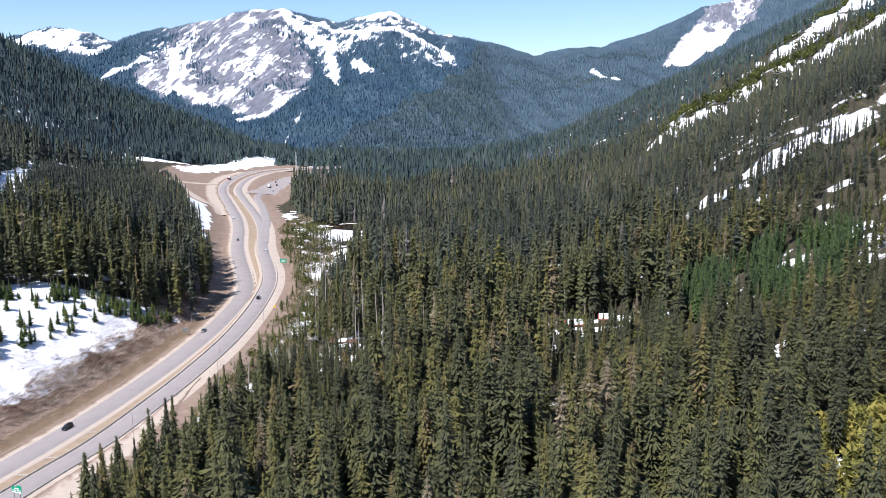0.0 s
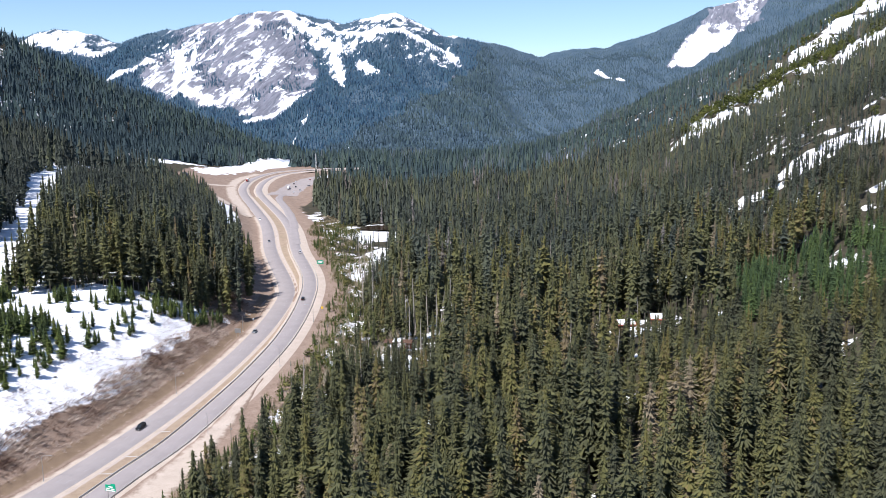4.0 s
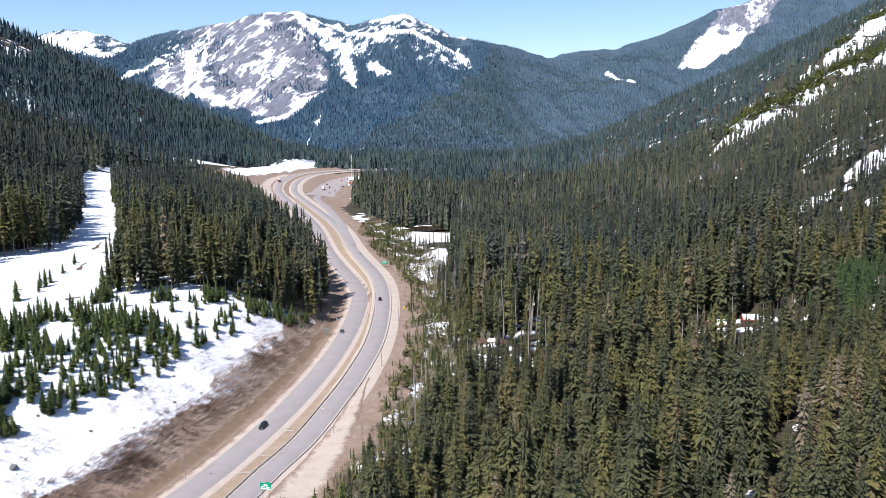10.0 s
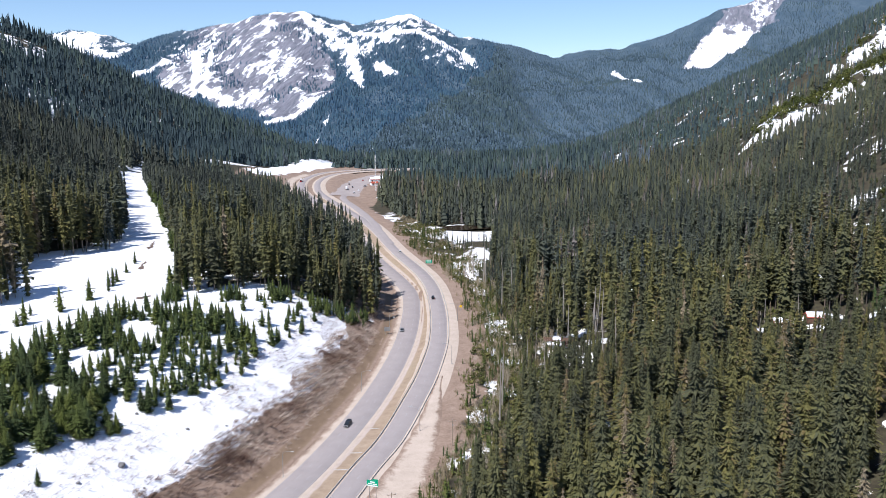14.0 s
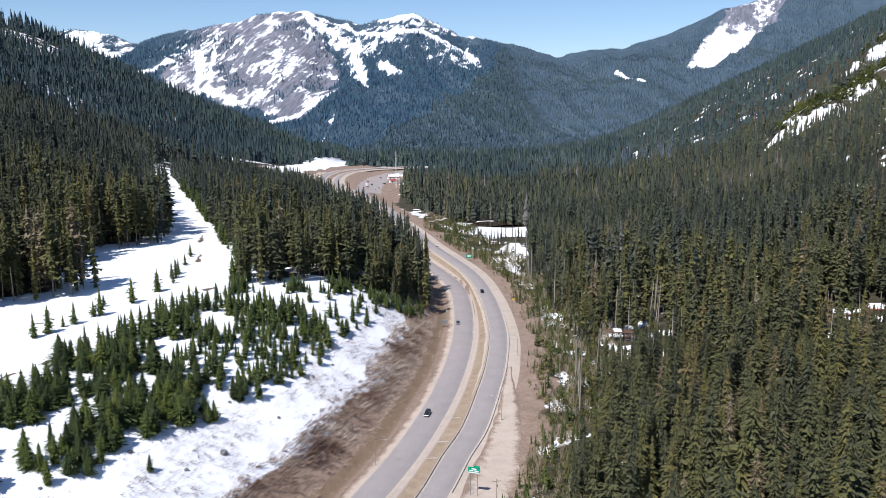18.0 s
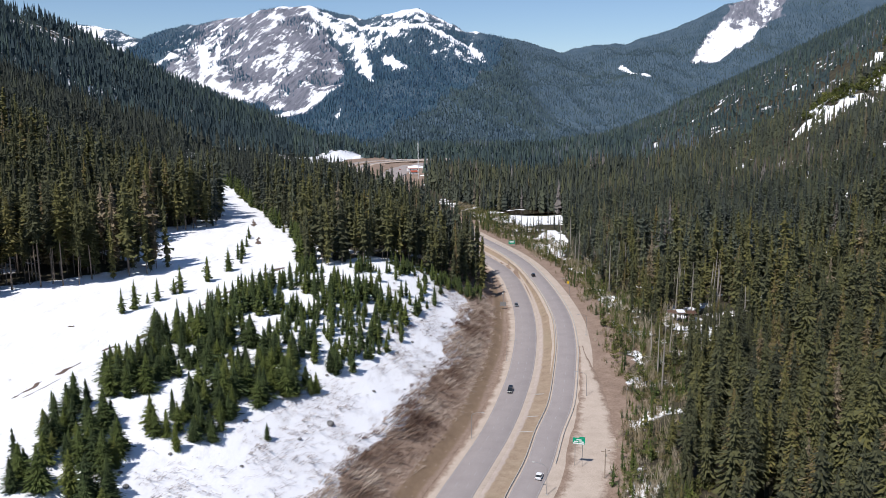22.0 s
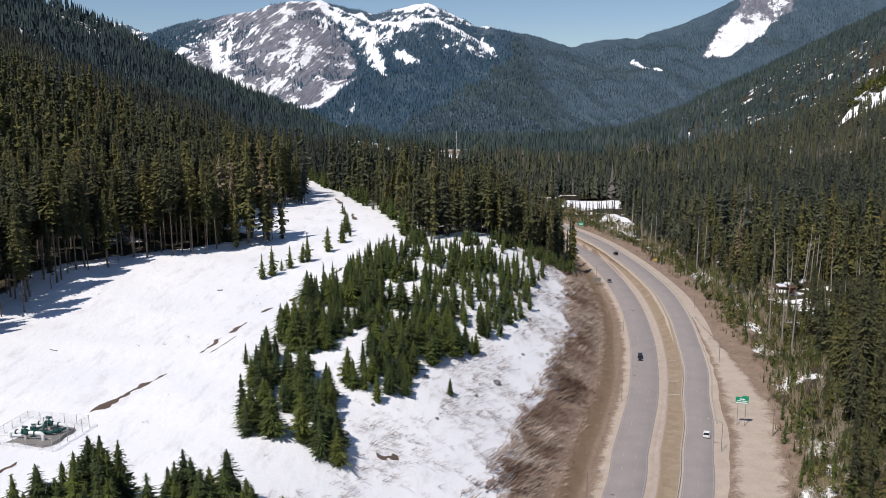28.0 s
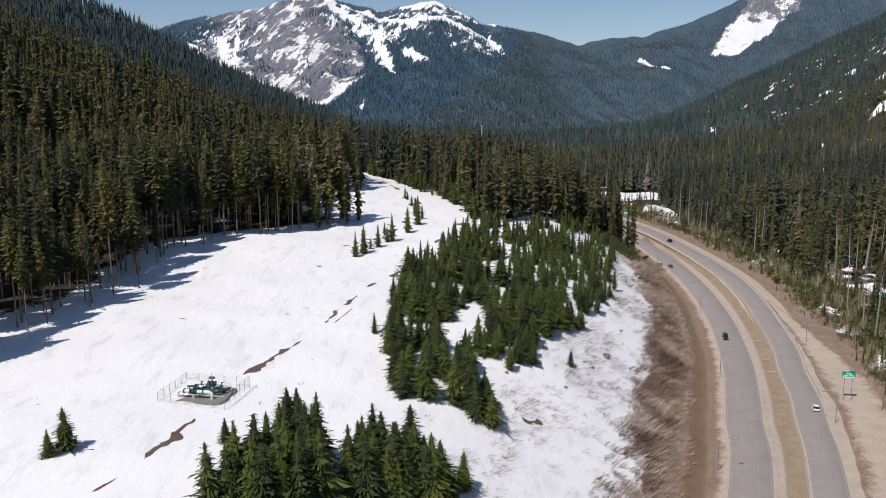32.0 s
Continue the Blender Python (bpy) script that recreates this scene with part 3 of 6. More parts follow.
def peaks(x, y, z):
    """Bare rock and snow on the far mountains, each 0 to 1."""
    hi = z / np.maximum(crest(x), 1)
    f1 = fractal(x, y, 150, 5, 81)
    slant = x - 0.24 * y
    f2, f3 = fractal(slant, 0.24 * y, 46, 4, 82), fractal(slant, 0.42 * y, 19, 3, 83)
    f4 = fractal(x, 0.7 * y, 36, 4, 84)
    low = np.interp(x, (-1250, -1044, -771, -672, -582, -512), (3230, 3050, 2860, 2765, 2880, 3000))
    east = np.interp(y, (2800, 2992, 3352, 3660), (-555, -512, -545, -700))
    face = step(-35, 35, y - low + 45 * f1 + 30 * f2) * step(-1280, -1130, x + 40 * f2) * (1 - step(-25, 25, x - east + 28 * f2))
    face2 = 1 - step(0.8, 1.15, strip(x, y, 916, 3352, 1230, 3690, 78, 125) + 0.3 * f4 + 0.2 * f2)
    rock = np.maximum(face * (0.85 + 0.3 * f1), face2)
    rock = np.maximum(rock, (0.5 * step(0.92, 1.0, hi) + 0.3 * f1 * step(0.8, 0.95, hi)) * (1 - step(-40, 60, x)) * step(-480, -400, x))
    rock = np.maximum(rock, 0.8 * (1 - step(0.7, 1.2, strip(x, y, 5, 3330, -30, 3200, 14, 8) + 0.3 * f1)))
    bare = 0.0
    for q in BARE_SLABS:
        bare = np.maximum(bare, 1 - step(0.5, 1.2, strip(x, y, *q) + 0.3 * f1))
    s = face * np.clip(0.40 + 0.20 * f2 + 0.22 * f3 + 0.30 * f4 + 0.08 * f1 - 0.22 * bare, 0, 1)
    s = np.maximum(s, face2 * np.clip(0.82 - 0.5 * step(990, 1070, x) * step(3420, 3520, y) + 0.22 * f2 + 0.22 * f4, 0, 1))
    # speckled snow between the last trees
    s = np.maximum(s, np.clip(0.50 + 0.42 * f1 + 0.34 * f3, 0, 1) * step(0.74, 0.86, hi) * (1 - step(-1480, -1420, x)))
    s = np.maximum(s, np.clip(0.33 + 0.45 * f1 + 0.35 * f3, 0, 1) * step(0.55, 0.8, hi) * step(-1400, -1300, x) * (1 - step(-1150, -1080, x)))
    s = np.maximum(s, np.clip(0.30 + 0.45 * f1 + 0.35 * f3, 0, 1) * step(0.52, 0.66, hi) * step(-560, -500, x) * (1 - step(-30, 60, x)))
    s = np.maximum(s, np.clip(0.36 + 0.5 * f1, 0, 1) * step(0.95, 1.0, hi) * (1 - step(60, 260, x)))
    for q in FLANK_SNOW + GULLY_SNOW:
        q = strip(x, y, *q)
        s = np.maximum(s, np.where(q < 2, np.clip(1.0 - 0.6 * q + 0.25 * f4 + 0.35 * f3, 0, 0.85), 0))
    return rock, s


def sheet(xs, ys):
    """Vertices, faces and cover of a stretch of ground."""
    gx, gy = np.meshgrid(xs, ys)
    z = land(gx, gy)
    # the carriageways lie on the ground
    d, e = left_off(gx, gy), right_off(gx, gy)
    z = z - np.where(gy < 1500, 0.42 * (1 - step(5.5, 8.5, d)) * (1 - step(10, 13, e)), 0.0)
    ny, nx = gx.shape
    i = np.arange(ny * nx).reshape(ny, nx)
    faces = np.stack([i[:-1, :-1], i[:-1, 1:], i[1:, 1:], i[1:, :-1]], -1).reshape(-1, 4)
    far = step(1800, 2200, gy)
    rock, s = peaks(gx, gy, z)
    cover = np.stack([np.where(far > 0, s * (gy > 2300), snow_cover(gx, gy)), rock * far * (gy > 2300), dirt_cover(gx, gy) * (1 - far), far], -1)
    return np.stack([gx, gy, z], -1).reshape(-1, 3), faces, cover.reshape(-1, 4)


def build_ground():
    near_xs = axis([(-2600, 70), (-1400, 18), (-520, 8), (-380, 3.2), (-40, 3.4), (160, 7), (700, 17), (1300, 22), (2700, 80)])
    near_ys = axis([(-400, 90), (20, 6), (120, 3.3), (480, 3.6), (760, 5.5), (1500, 12), (2300, 22)])
    far_xs = axis([(-2600, 70), (-1850, 12), (-1300, 9), (50, 9), (500, 14), (1300, 14), (2700, 90)])
    far_ys = axis([(2300, 12), (2700, 10), (3720, 9), (3800, 20), (4700, 70)])
    v, f, c = sheet(near_xs, near_ys)
    v2, f2, c2 = sheet(far_xs, far_ys)
    me = from_arrays("ground", np.concatenate([v, v2]), np.concatenate([f, f2 + len(v)]), [M_GROUND], True)
    me.attributes.new("cover", "FLOAT_COLOR", "POINT").data.foreach_set("color", np.concatenate([c, c2]).astype(np.float32).ravel())
    tagged(new("ground", me), "mountain valley ground of snow, brown soil and bare rock", "ground", kind="structure")


build_ground()


# ---- road ----
def ribbon(name, line, offsets, heights, mat, label, category, lift=0.0, zf=left_z, uv=False, y0=-99.0, y1=9999.0, wobble=0.0, fade=None):
    """A strip that follows a line: offsets to its right, heights over the roadway."""
    p = spline(line, 3)
    p = p[(p[:, 1] >= y0) & (p[:, 1] <= y1)]
    t = np.gradient(p, axis=0)
    t /= np.linalg.norm(t, axis=1)[:, None]
    side = np.stack([t[:, 1], -t[:, 0]], 1)
    rows, k = len(p), len(offsets)
    off = np.tile(np.array(offsets, float), (rows, 1))
    if wobble:
        off[:, 0] += wobble * fractal(p[:, 0], p[:, 1], 14, 3, 51)
        off[:, -1] += wobble * fractal(p[:, 0], p[:, 1], 14, 3, 52)
    xy = p[:, None, :] + side[:, None, :] * off[..., None]
    z = zf(p[:, 1])[:, None] + np.array(heights)[None] + lift
    verts = np.concatenate([xy, np.broadcast_to(z, (rows, k))[..., None]], -1).reshape(-1, 3)
    i = np.arange(rows * k).reshape(rows, k)
    faces = np.stack([i[:-1, :-1], i[:-1, 1:], i[1:, 1:], i[1:, :-1]], -1).reshape(-1, 4)
    me = from_arrays(name, verts, faces, [mat], True)
    if fade:
        me.attributes.new("fade", "FLOAT", "POINT").data.foreach_set("value", np.tile(np.array(fade, np.float32), rows))
    if uv:
        u = np.tile(np.array(offsets, float), rows)
        layer = me.uv_layers.new(name="UVMap")
        idx = faces.ravel()
        layer.data.foreach_set("uv", np.stack([u[idx], verts[idx, 1]], 1).astype(np.float32).ravel())
    return tagged(new(name, me), label, category, kind="structure")


ribbon("shoulder_1", LEFT_WAY, (-9.5, -8.3, -5, 5, 8.0, 8.6), (-0.9, -0.16, -0.06, -0.06, -0.1, -0.6), M_SHOULDER, "pale gravel shoulders under a highway carriageway", "shoulder", wobble=0.5,
       fade=(0, 0.35, 1, 1, 1, 1))
ribbon("shoulder_2", RIGHT_WAY, (-6.8, -6.2, -4, 4, 8.0, 10.5, 13.5), (-0.5, -0.16, -0.06, -0.06, -0.08, -0.25, -0.9), M_SHOULDER, "pale gravel shoulders under a highway carriageway", "shoulder",
       zf=right_z, wobble=0.5, fade=(1, 1, 1, 1, 1, 0.75, 0))
ribbon("road_1", LEFT_WAY, (-5.2, -5.1, 0, 5.1, 5.2), (-0.1, 0, 0.05, 0, -0.1), M_ASPHALT, "grey worn asphalt carriageway with three lanes", "road", uv=True)
ribbon("road_2", RIGHT_WAY, (-4.2, -4.1, 0, 4.1, 4.2), (-0.1, 0, 0.05, 0, -0.1), M_ASPHALT, "grey worn asphalt carriageway with two lanes", "road", zf=right_z, uv=True)


# ---- conifers ----
def conifer(layers, blades, seed, bare=0.12, wide=0.09, droop=0.32, jag=0.3, taper=0.55, thick=1.0, sides=5, core=0.62):
    """Crown of a fir one metre tall: whorls of flat boughs over one another, each with a darker heart under it. Returns vertices and triangles."""
    r = np.random.RandomState(seed)
    v, f = [], []
    lean = r.uniform(-0.012, 0.012, 2)
    lobes, turn = r.uniform(0.0, 0.25), r.uniform(0, 6.28)
    for k in range(layers):
        t = (k + 0.35) / layers
        gap = (1 - bare) / layers
        z = bare + (1 - bare) * t + r.uniform(-0.25, 0.25) * gap
        reach = wide * ((1 - t) ** taper) * (0.6 + 0.4 * min(1, t / 0.2)) * r.uniform(0.74, 1.24) + 0.003
        ox, oy = lean[0] * t, lean[1] * t
        for j in range(blades):
            if r.uniform() < 0.1:
                continue
            a = 6.283 * (j + 0.5 * (k % 2) + r.uniform(-0.45, 0.45)) / blades
            q = reach * r.uniform(1 - jag, 1 + jag) * (1 + lobes * math.sin(2 * a + turn + 7 * t))
            c, s = math.cos(a), math.sin(a)
            w = thick * reach * 2.2 / blades * r.uniform(0.75, 1.3) + 0.0015
            zz = z + r.uniform(-0.3, 0.3) * gap
            dz = droop * q * r.uniform(0.2, 1.6)
            n, u = len(v), r.uniform(-0.6, 0.6) * w
            if r.uniform() < 0.5:
                g, h = q * r.uniform(0.8, 1.1), q * r.uniform(0.8, 1.1)
                v += [(ox + c * q * 0.2, oy + s * q * 0.2, zz), (ox + c * g - s * w, oy + s * g + c * w, zz - dz - u), (ox + c * h + s * w, oy + s * h - c * w, zz - dz + u)]
            else:
                v += [(ox + c * q * 0.3 - s * w, oy + s * q * 0.3 + c * w, zz - u), (ox + c * q * 1.05, oy + s * q * 1.05, zz - dz), (ox + c * q * 0.3 + s * w, oy + s * q * 0.3 - c * w, zz + u)]
            f += [(n, n + 1, n + 2)]
        if sides:
            n, a0 = len(v), r.uniform(0, 6.28)
            v.append((ox, oy, min(0.995, z + 1.1 * gap)))
            for j in range(sides):
                a, q = a0 + 6.283 * j / sides, core * reach * r.uniform(0.75, 1.25)
                v.append((ox + q * math.cos(a), oy + q * math.sin(a), z - gap * r.uniform(0.5, 0.9)))
            f += [(n, n + 1 + j, n + 1 + (j + 1) % sides) for j in range(sides)]
    return np.array(v), np.array(f)


def trunk_arrays(seed, sides=5, r0=0.008, top=0.97):
    v = [(r0 * math.cos(6.283 * k / sides), r0 * math.sin(6.283 * k / sides), -0.03) for k in range(sides)]
    v += [(r0 * 0.6 * math.cos(6.283 * k / sides), r0 * 0.6 * math.sin(6.283 * k / sides), 0.5) for k in range(sides)]
    v += [(0, 0, top)]
    f = []
    for k in range(sides):
        j = (k + 1) % sides
        f += [(k, j, sides + j), (k, sides + j, sides + k), (sides + k, sides + j, 2 * sides)]
    return np.array(v), np.array(f)


def simple(seed, tiers, sides, wide=0.12):
    """A far tree: a few ragged cones on one another."""
    r = np.random.RandomState(seed)
    v, f = [], []
    for k in range(tiers):
        z0, z1 = 0.02 + 0.5 * k / max(1, tiers - 1), 1.0 if k == tiers - 1 else 0.75
        w = wide * (1 - 0.35 * k)
        n = len(v)
        v.append((0, 0, z1))
        a0 = r.uniform(0, 6)
        for j in range(sides):
            a = a0 + 6.283 * j / sides
            q = w * r.uniform(0.7, 1.3)
            v.append((q * math.cos(a), q * math.sin(a), z0 + r.uniform(-0.05, 0.06)))
        f += [(n, n + 1 + j, n + 1 + (j + 1) % sides) for j in range(sides)]
    return np.array(v), np.array(f)


def spire(seed, tiers, sides, wide):
    """A slim tree in the middle distance: ragged skirts on one another."""
    r = np.random.RandomState(seed)
    v, f = [], []
    for k in range(tiers):
        t = k / (tiers - 1)
        z0 = 0.04 + 0.82 * t
        z1, w, n, a0 = 1.0 if k == tiers - 1 else min(1.0, z0 + 1.7 / tiers), wide * (1 - t) ** 0.75 * r.uniform(0.8, 1.2) + 0.012, len(v), r.uniform(0, 6)
        v.append((r.uniform(-0.01, 0.01), r.uniform(-0.01, 0.01), z1))
        for j in range(sides):
            a, q = a0 + 6.283 * j / sides, w * r.uniform(0.35, 1.6)
            v.append((q * math.cos(a), q * math.sin(a), z0 + r.uniform(-0.05, 0.06)))
        f += [(n, n + 1 + j, n + 1 + (j + 1) % sides) for j in range(sides)]
    return np.array(v), np.array(f)


def scatter(x0, x1, y0, y1, gap, seed, density=wooded):
    """Points of a jittered grid that lie in the stretch of the valley that the film looks along."""
    r = np.random.RandomState(seed)
    gx, gy = np.meshgrid(np.arange(x0, x1, gap), np.arange(y0, y1, gap))
    x, y = gx.ravel() + r.uniform(-0.5, 0.5, gx.size) * gap, gy.ravel() + r.uniform(-0.5, 0.5, gx.size) * gap
    keep = (x > -285 - 0.56 * y) & (x < 25 + 0.56 * y)
    x, y, u = x[keep], y[keep], r.uniform(0, 1, int(keep.sum()))
    keep = u < density(x, y)
    return x[keep], y[keep]


def stand_height(x, y, tall):
    """How tall the forest stands from place to place, partly fitted to the camera's view."""
    h = tall * (0.9 + 0.16 * fractal(x, y, 60, 3, 61))
    h = np.where(blob(x, y, -850, 1430, 60, 95) < 1, 0.5 * h, h)
    slope = step(95, 190, x)
    h = h * (1 - 0.36 * slope)
    young = step(0.1, 0.5, fractal(x, y, 130, 2, 66)) * step(60, 140, x) * (1 - step(700, 1000, y))
    h = h * (1 - 0.35 * young)
    # lowered on the camera's side so that cabins, shed, pond and tracks show
    for cx, cy, w in ((68, 402, 30), (-52, 393, 18), (-92, 610, 20)):
        h = np.where((np.abs(x - cx) < w) & (y < cy) & (y > cy - 100), h * (0.38 + 0.5 * np.clip((cy - y) / 100, 0, 1)), h)
    h = np.where((np.abs(x + 104 - 0.1 * (y - 745)) < 40) & (y < 745) & (y > 560), h * (0.2 + 0.5 * np.clip((745 - y) / 170, 0, 1)), h)
    h = np.where(x > 100, h * (0.6 + 0.4 * step(0.7, 2.2, chutes(x, y))), h)
    edge_e = right_off(x, y)
    h = np.where((edge_e < 0) & (y < 900) & (x > along(GROVE_EDGE, y)), h * (1 - 0.5 * step(560, 800, y)), h)
    return np.where((edge_e > 0) & (edge_e < 60) & (y < 1400), h * (0.45 + 0.55 * step(25, 60, edge_e)), h)


def sorts(x, y, seed, tall, vary=0.36):
    """Heights, tones and slimness of trees at the places given."""
    r = np.random.RandomState(seed)
    h = stand_height(x, y, tall) * (1 + r.uniform(-vary, vary, len(x)))
    grey = np.maximum(0, fractal(x, y, 130, 3, 63) - 0.2) * step(520, 800, y)
    # the western slope's turned-away shade is put into its firs' darker tone
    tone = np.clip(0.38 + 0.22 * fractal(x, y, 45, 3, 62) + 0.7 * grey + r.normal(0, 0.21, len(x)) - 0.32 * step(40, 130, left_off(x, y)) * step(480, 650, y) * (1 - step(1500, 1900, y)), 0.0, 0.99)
    return x, y, h, tone, r.uniform(0.75, 1.3, len(x))


def plant(name, spots, protos, mat, label, sink=0.2, spin=6.283):
    """One joined stand of trees. spots: x, y, height, tone, slimness; protos: shapes one metre tall."""
    x, y, h, tone, slim = spots
    r = np.random.RandomState(len(name))
    which = r.randint(0, len(protos), len(x))
    z = land(x, y) - sink
    V, F, T, base = [], [], [], 0
    for k, (pv, pf) in enumerate(protos):
        s = which == k
        m = int(s.sum())
        if not m:
            continue
        a = r.uniform(0, spin, m)
        c, sn = np.cos(a), np.sin(a)
        hh, ww = h[s], h[s] * slim[s]
        vx = (pv[None, :, 0] * c[:, None] - pv[None, :, 1] * sn[:, None]) * ww[:, None] + x[s][:, None]
        vy = (pv[None, :, 0] * sn[:, None] + pv[None, :, 1] * c[:, None]) * ww[:, None] + y[s][:, None]
        vz = pv[None, :, 2] * hh[:, None] + z[s][:, None]
        V.append(np.stack([vx, vy, vz], -1).reshape(-1, 3))
        F.append((pf[None] + (np.arange(m) * len(pv))[:, None, None]).reshape(-1, 3) + base)
        own = np.repeat(r.normal(0, 0.07, len(pv) // 3 + 1), 3)[:len(pv)] if len(pv) > 60 else np.zeros(len(pv))
        T.append((np.repeat(tone[s], len(pv)) + np.tile(own, m)).clip(0.01, 0.999))
        base += m * len(pv)
    me = from_arrays(name, np.concatenate(V), np.concatenate(F), [mat], False, np.concatenate(T))
    return tagged(new(name, me), label, "forest", kind="stuff")


A_TREES = [conifer(24, 19, k, bare=0.05 + 0.03 * k, wide=0.092 + 0.012 * (k % 3)) for k in range(7)]
A_BARE = [conifer(19, 18, 60 + k, bare=0.26 + 0.05 * k, wide=0.086 + 0.011 * (k % 3)) for k in range(5)]
B_TREES = [conifer(15, 7, 10 + k, bare=0.03 + 0.05 * k, wide=0.088 + 0.012 * (k % 3), sides=4) for k in range(6)]
C_NEAR = [conifer(10, 5, 25 + k, bare=0.05, wide=0.090, jag=0.45, sides=3) for k in range(6)]
C_TREES = [spire(20 + k, 9, 4, 0.074) for k in range(6)]
D_TREES = [spire(30 + k, 4, 3, 0.105) for k in range(6)]
E_TREES = [simple(40 + k, 1, 3, 0.17) for k in range(4)]

near_x, near_y = scatter(-520, 320, 100, 330, 5.75, 1)
near = sorts(near_x, near_y, 1, 33)
# the foremost of them stand singly, further down
rank = np.where(near_x > -130, near_y - 0.12 * np.abs(near_x - 20), np.where((near_x < -200) & (near_y > 130), 210 + 9 * (along(FOREST_EDGE, near_y) - near_x), 9e3))
single = np.zeros(len(near_x), bool)
single[np.argsort(np.where(near_x > -130, rank, 9e4))[:205]] = True
single[np.argsort(np.where(near_x < -200, rank, 9e4))[:90]] = True
rest = tuple(a[~single] for a in near)
west = rest[0] < -180
plant("near_forest", tuple(a[~west] for a in rest), A_TREES, M_NEEDLES, "dense stand of tall dark green firs in sunlight")
plant("west_forest", tuple(a[west] for a in rest), A_BARE, M_NEEDLES, "dense stand of tall firs with bare lower trunks")
plant("near_trunks", rest, [trunk_arrays(k) for k in range(2)], M_BARK, "grey bark trunks of the firs in the forest")
x, y = scatter(-620, 420, 330, 560, 5.8, 2)
spots = sorts(x, y, 2, 33)
# with distance, more firs at random take the needles coloured for haze
unhazed = np.random.RandomState(67).uniform(0, 1, len(x)) > step(400, 580, y)
fresh = ((x - 152) / 50) ** 2 + ((y - 388) / 44) ** 2 + 0.5 * fractal(x, y, 30, 3, 68) < 1
plant("middle_forest", tuple(a[unhazed & ~fresh] for a in spots), B_TREES, M_NEEDLES, "dense stand of tall dark green firs in sunlight")
plant("shaded_forest", tuple(a[~unhazed & ~fresh] for a in spots), B_TREES, M_MIDDLE, "dense stand of firs further back, tinted for haze")
gx, gy = scatter(100, 205, 335, 440, 3.5, 6)
fresh_too = ((gx - 152) / 50) ** 2 + ((gy - 388) / 44) ** 2 + 0.5 * fractal(gx, gy, 30, 3, 68) < 1
gx, gy = gx[fresh_too], gy[fresh_too]
rg = np.random.RandomState(69)
plant("fresh_stand", (gx, gy, rg.uniform(11, 18, len(gx)), rg.uniform(0.15, 0.6, len(gx)), rg.uniform(1.0, 1.5, len(gx))), B_TREES[:3], M_FRESH, "dense stand of half-grown bright green firs")
spots = tuple(a[~fresh] for a in spots)
plant("middle_trunks", spots, [trunk_arrays(k, 3) for k in range(2)], M_BARK, "grey bark trunks of the firs in the forest")
x, y = scatter(-800, 560, 560, 1000, 5.1, 3)
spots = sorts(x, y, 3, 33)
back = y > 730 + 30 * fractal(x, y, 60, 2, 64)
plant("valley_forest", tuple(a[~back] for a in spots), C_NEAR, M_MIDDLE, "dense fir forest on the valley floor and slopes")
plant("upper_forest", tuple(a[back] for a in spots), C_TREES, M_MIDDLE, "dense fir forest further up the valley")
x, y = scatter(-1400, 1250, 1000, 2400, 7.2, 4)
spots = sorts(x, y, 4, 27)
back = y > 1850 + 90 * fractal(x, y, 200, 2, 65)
plant("slope_forest", tuple(a[~back] for a in spots), D_TREES, M_FAR, "dark conifer forest on the mountain slopes, tinted for haze")
plant("back_forest", tuple(a[back] for a in spots), [simple(34 + k, 2, 3, 0.12) for k in range(4)], M_BLUE, "conifer forest at the mountains' foot, tinted blue for haze")


def far_wood(x, y):
    rock, snow = peaks(x, y, land(x, y))
    f = fractal(x, y, 90, 3, 91)
    return np.clip(1.25 - 2.0 * np.maximum(rock * 0.75, snow) + 0.5 * f, 0.0, 1) * (y < 3730)


x, y = scatter(-2100, 1500, 2400, 3740, 7.4, 5, far_wood)
spots = sorts(x, y, 5, 14)
spots = (*spots[:2], spots[2] * (1 - 0.45 * step(0.82, 0.98, land(x, y) / crest(x))), 0.05 + 0.75 * spots[3], spots[4] * 1.25)
# east of this line the haze in the needles' colour is greyer
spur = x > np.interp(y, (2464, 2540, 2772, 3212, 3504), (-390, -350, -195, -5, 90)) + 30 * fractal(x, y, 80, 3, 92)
plant("mountain_forest", tuple(a[~spur] for a in spots), E_TREES, M_BLUE, "conifer forest on the far mountains, tinted blue for haze")
plant("spur_forest", tuple(a[spur] for a in spots), E_TREES, M_SPUR, "conifer forest on the far mountains' spur, tinted grey for haze")


# ---- single firs ----
def shape(name, arrays, mat):
    return from_arrays(name, arrays[0], arrays[1], [mat], False)


def fir_kit(name, crowns, trunk, mat, label, group):
    """One tree of each shape, one metre tall, far below the ground; they are copied and then taken away."""
    kit = []
    for c in crowns:
        root = tagged(new(name), label, "tree", group)
        for pname, me in (("trunk", trunk), ("crown", shape("crown", c, mat))):
            ob = new(pname, me)
            ob.parent = root
        kit.append(root)
    return kit


def set_trees(kit, x, y, h, slim, seed, sink=0.15, labels=()):
    r = np.random.RandomState(seed)
    for k in range(len(x)):
        m = pose(x[k], y[k], float(land(x[k], y[k])) - sink, r.uniform(-1.5, 1.5), r.uniform(-1.5, 1.5), r.uniform(0, 360))
        m = m @ Matrix.Diagonal((h[k] * slim[k], h[k] * slim[k], h[k], 1))
        ob = copy_thing(kit[r.randint(len(kit))], m)
        for limit, text in labels:
            if h[k] < limit:
                tagged(ob, text)
                break
    for root in kit:
        for ob in (*root.children, root):
            bpy.data.objects.remove(ob)


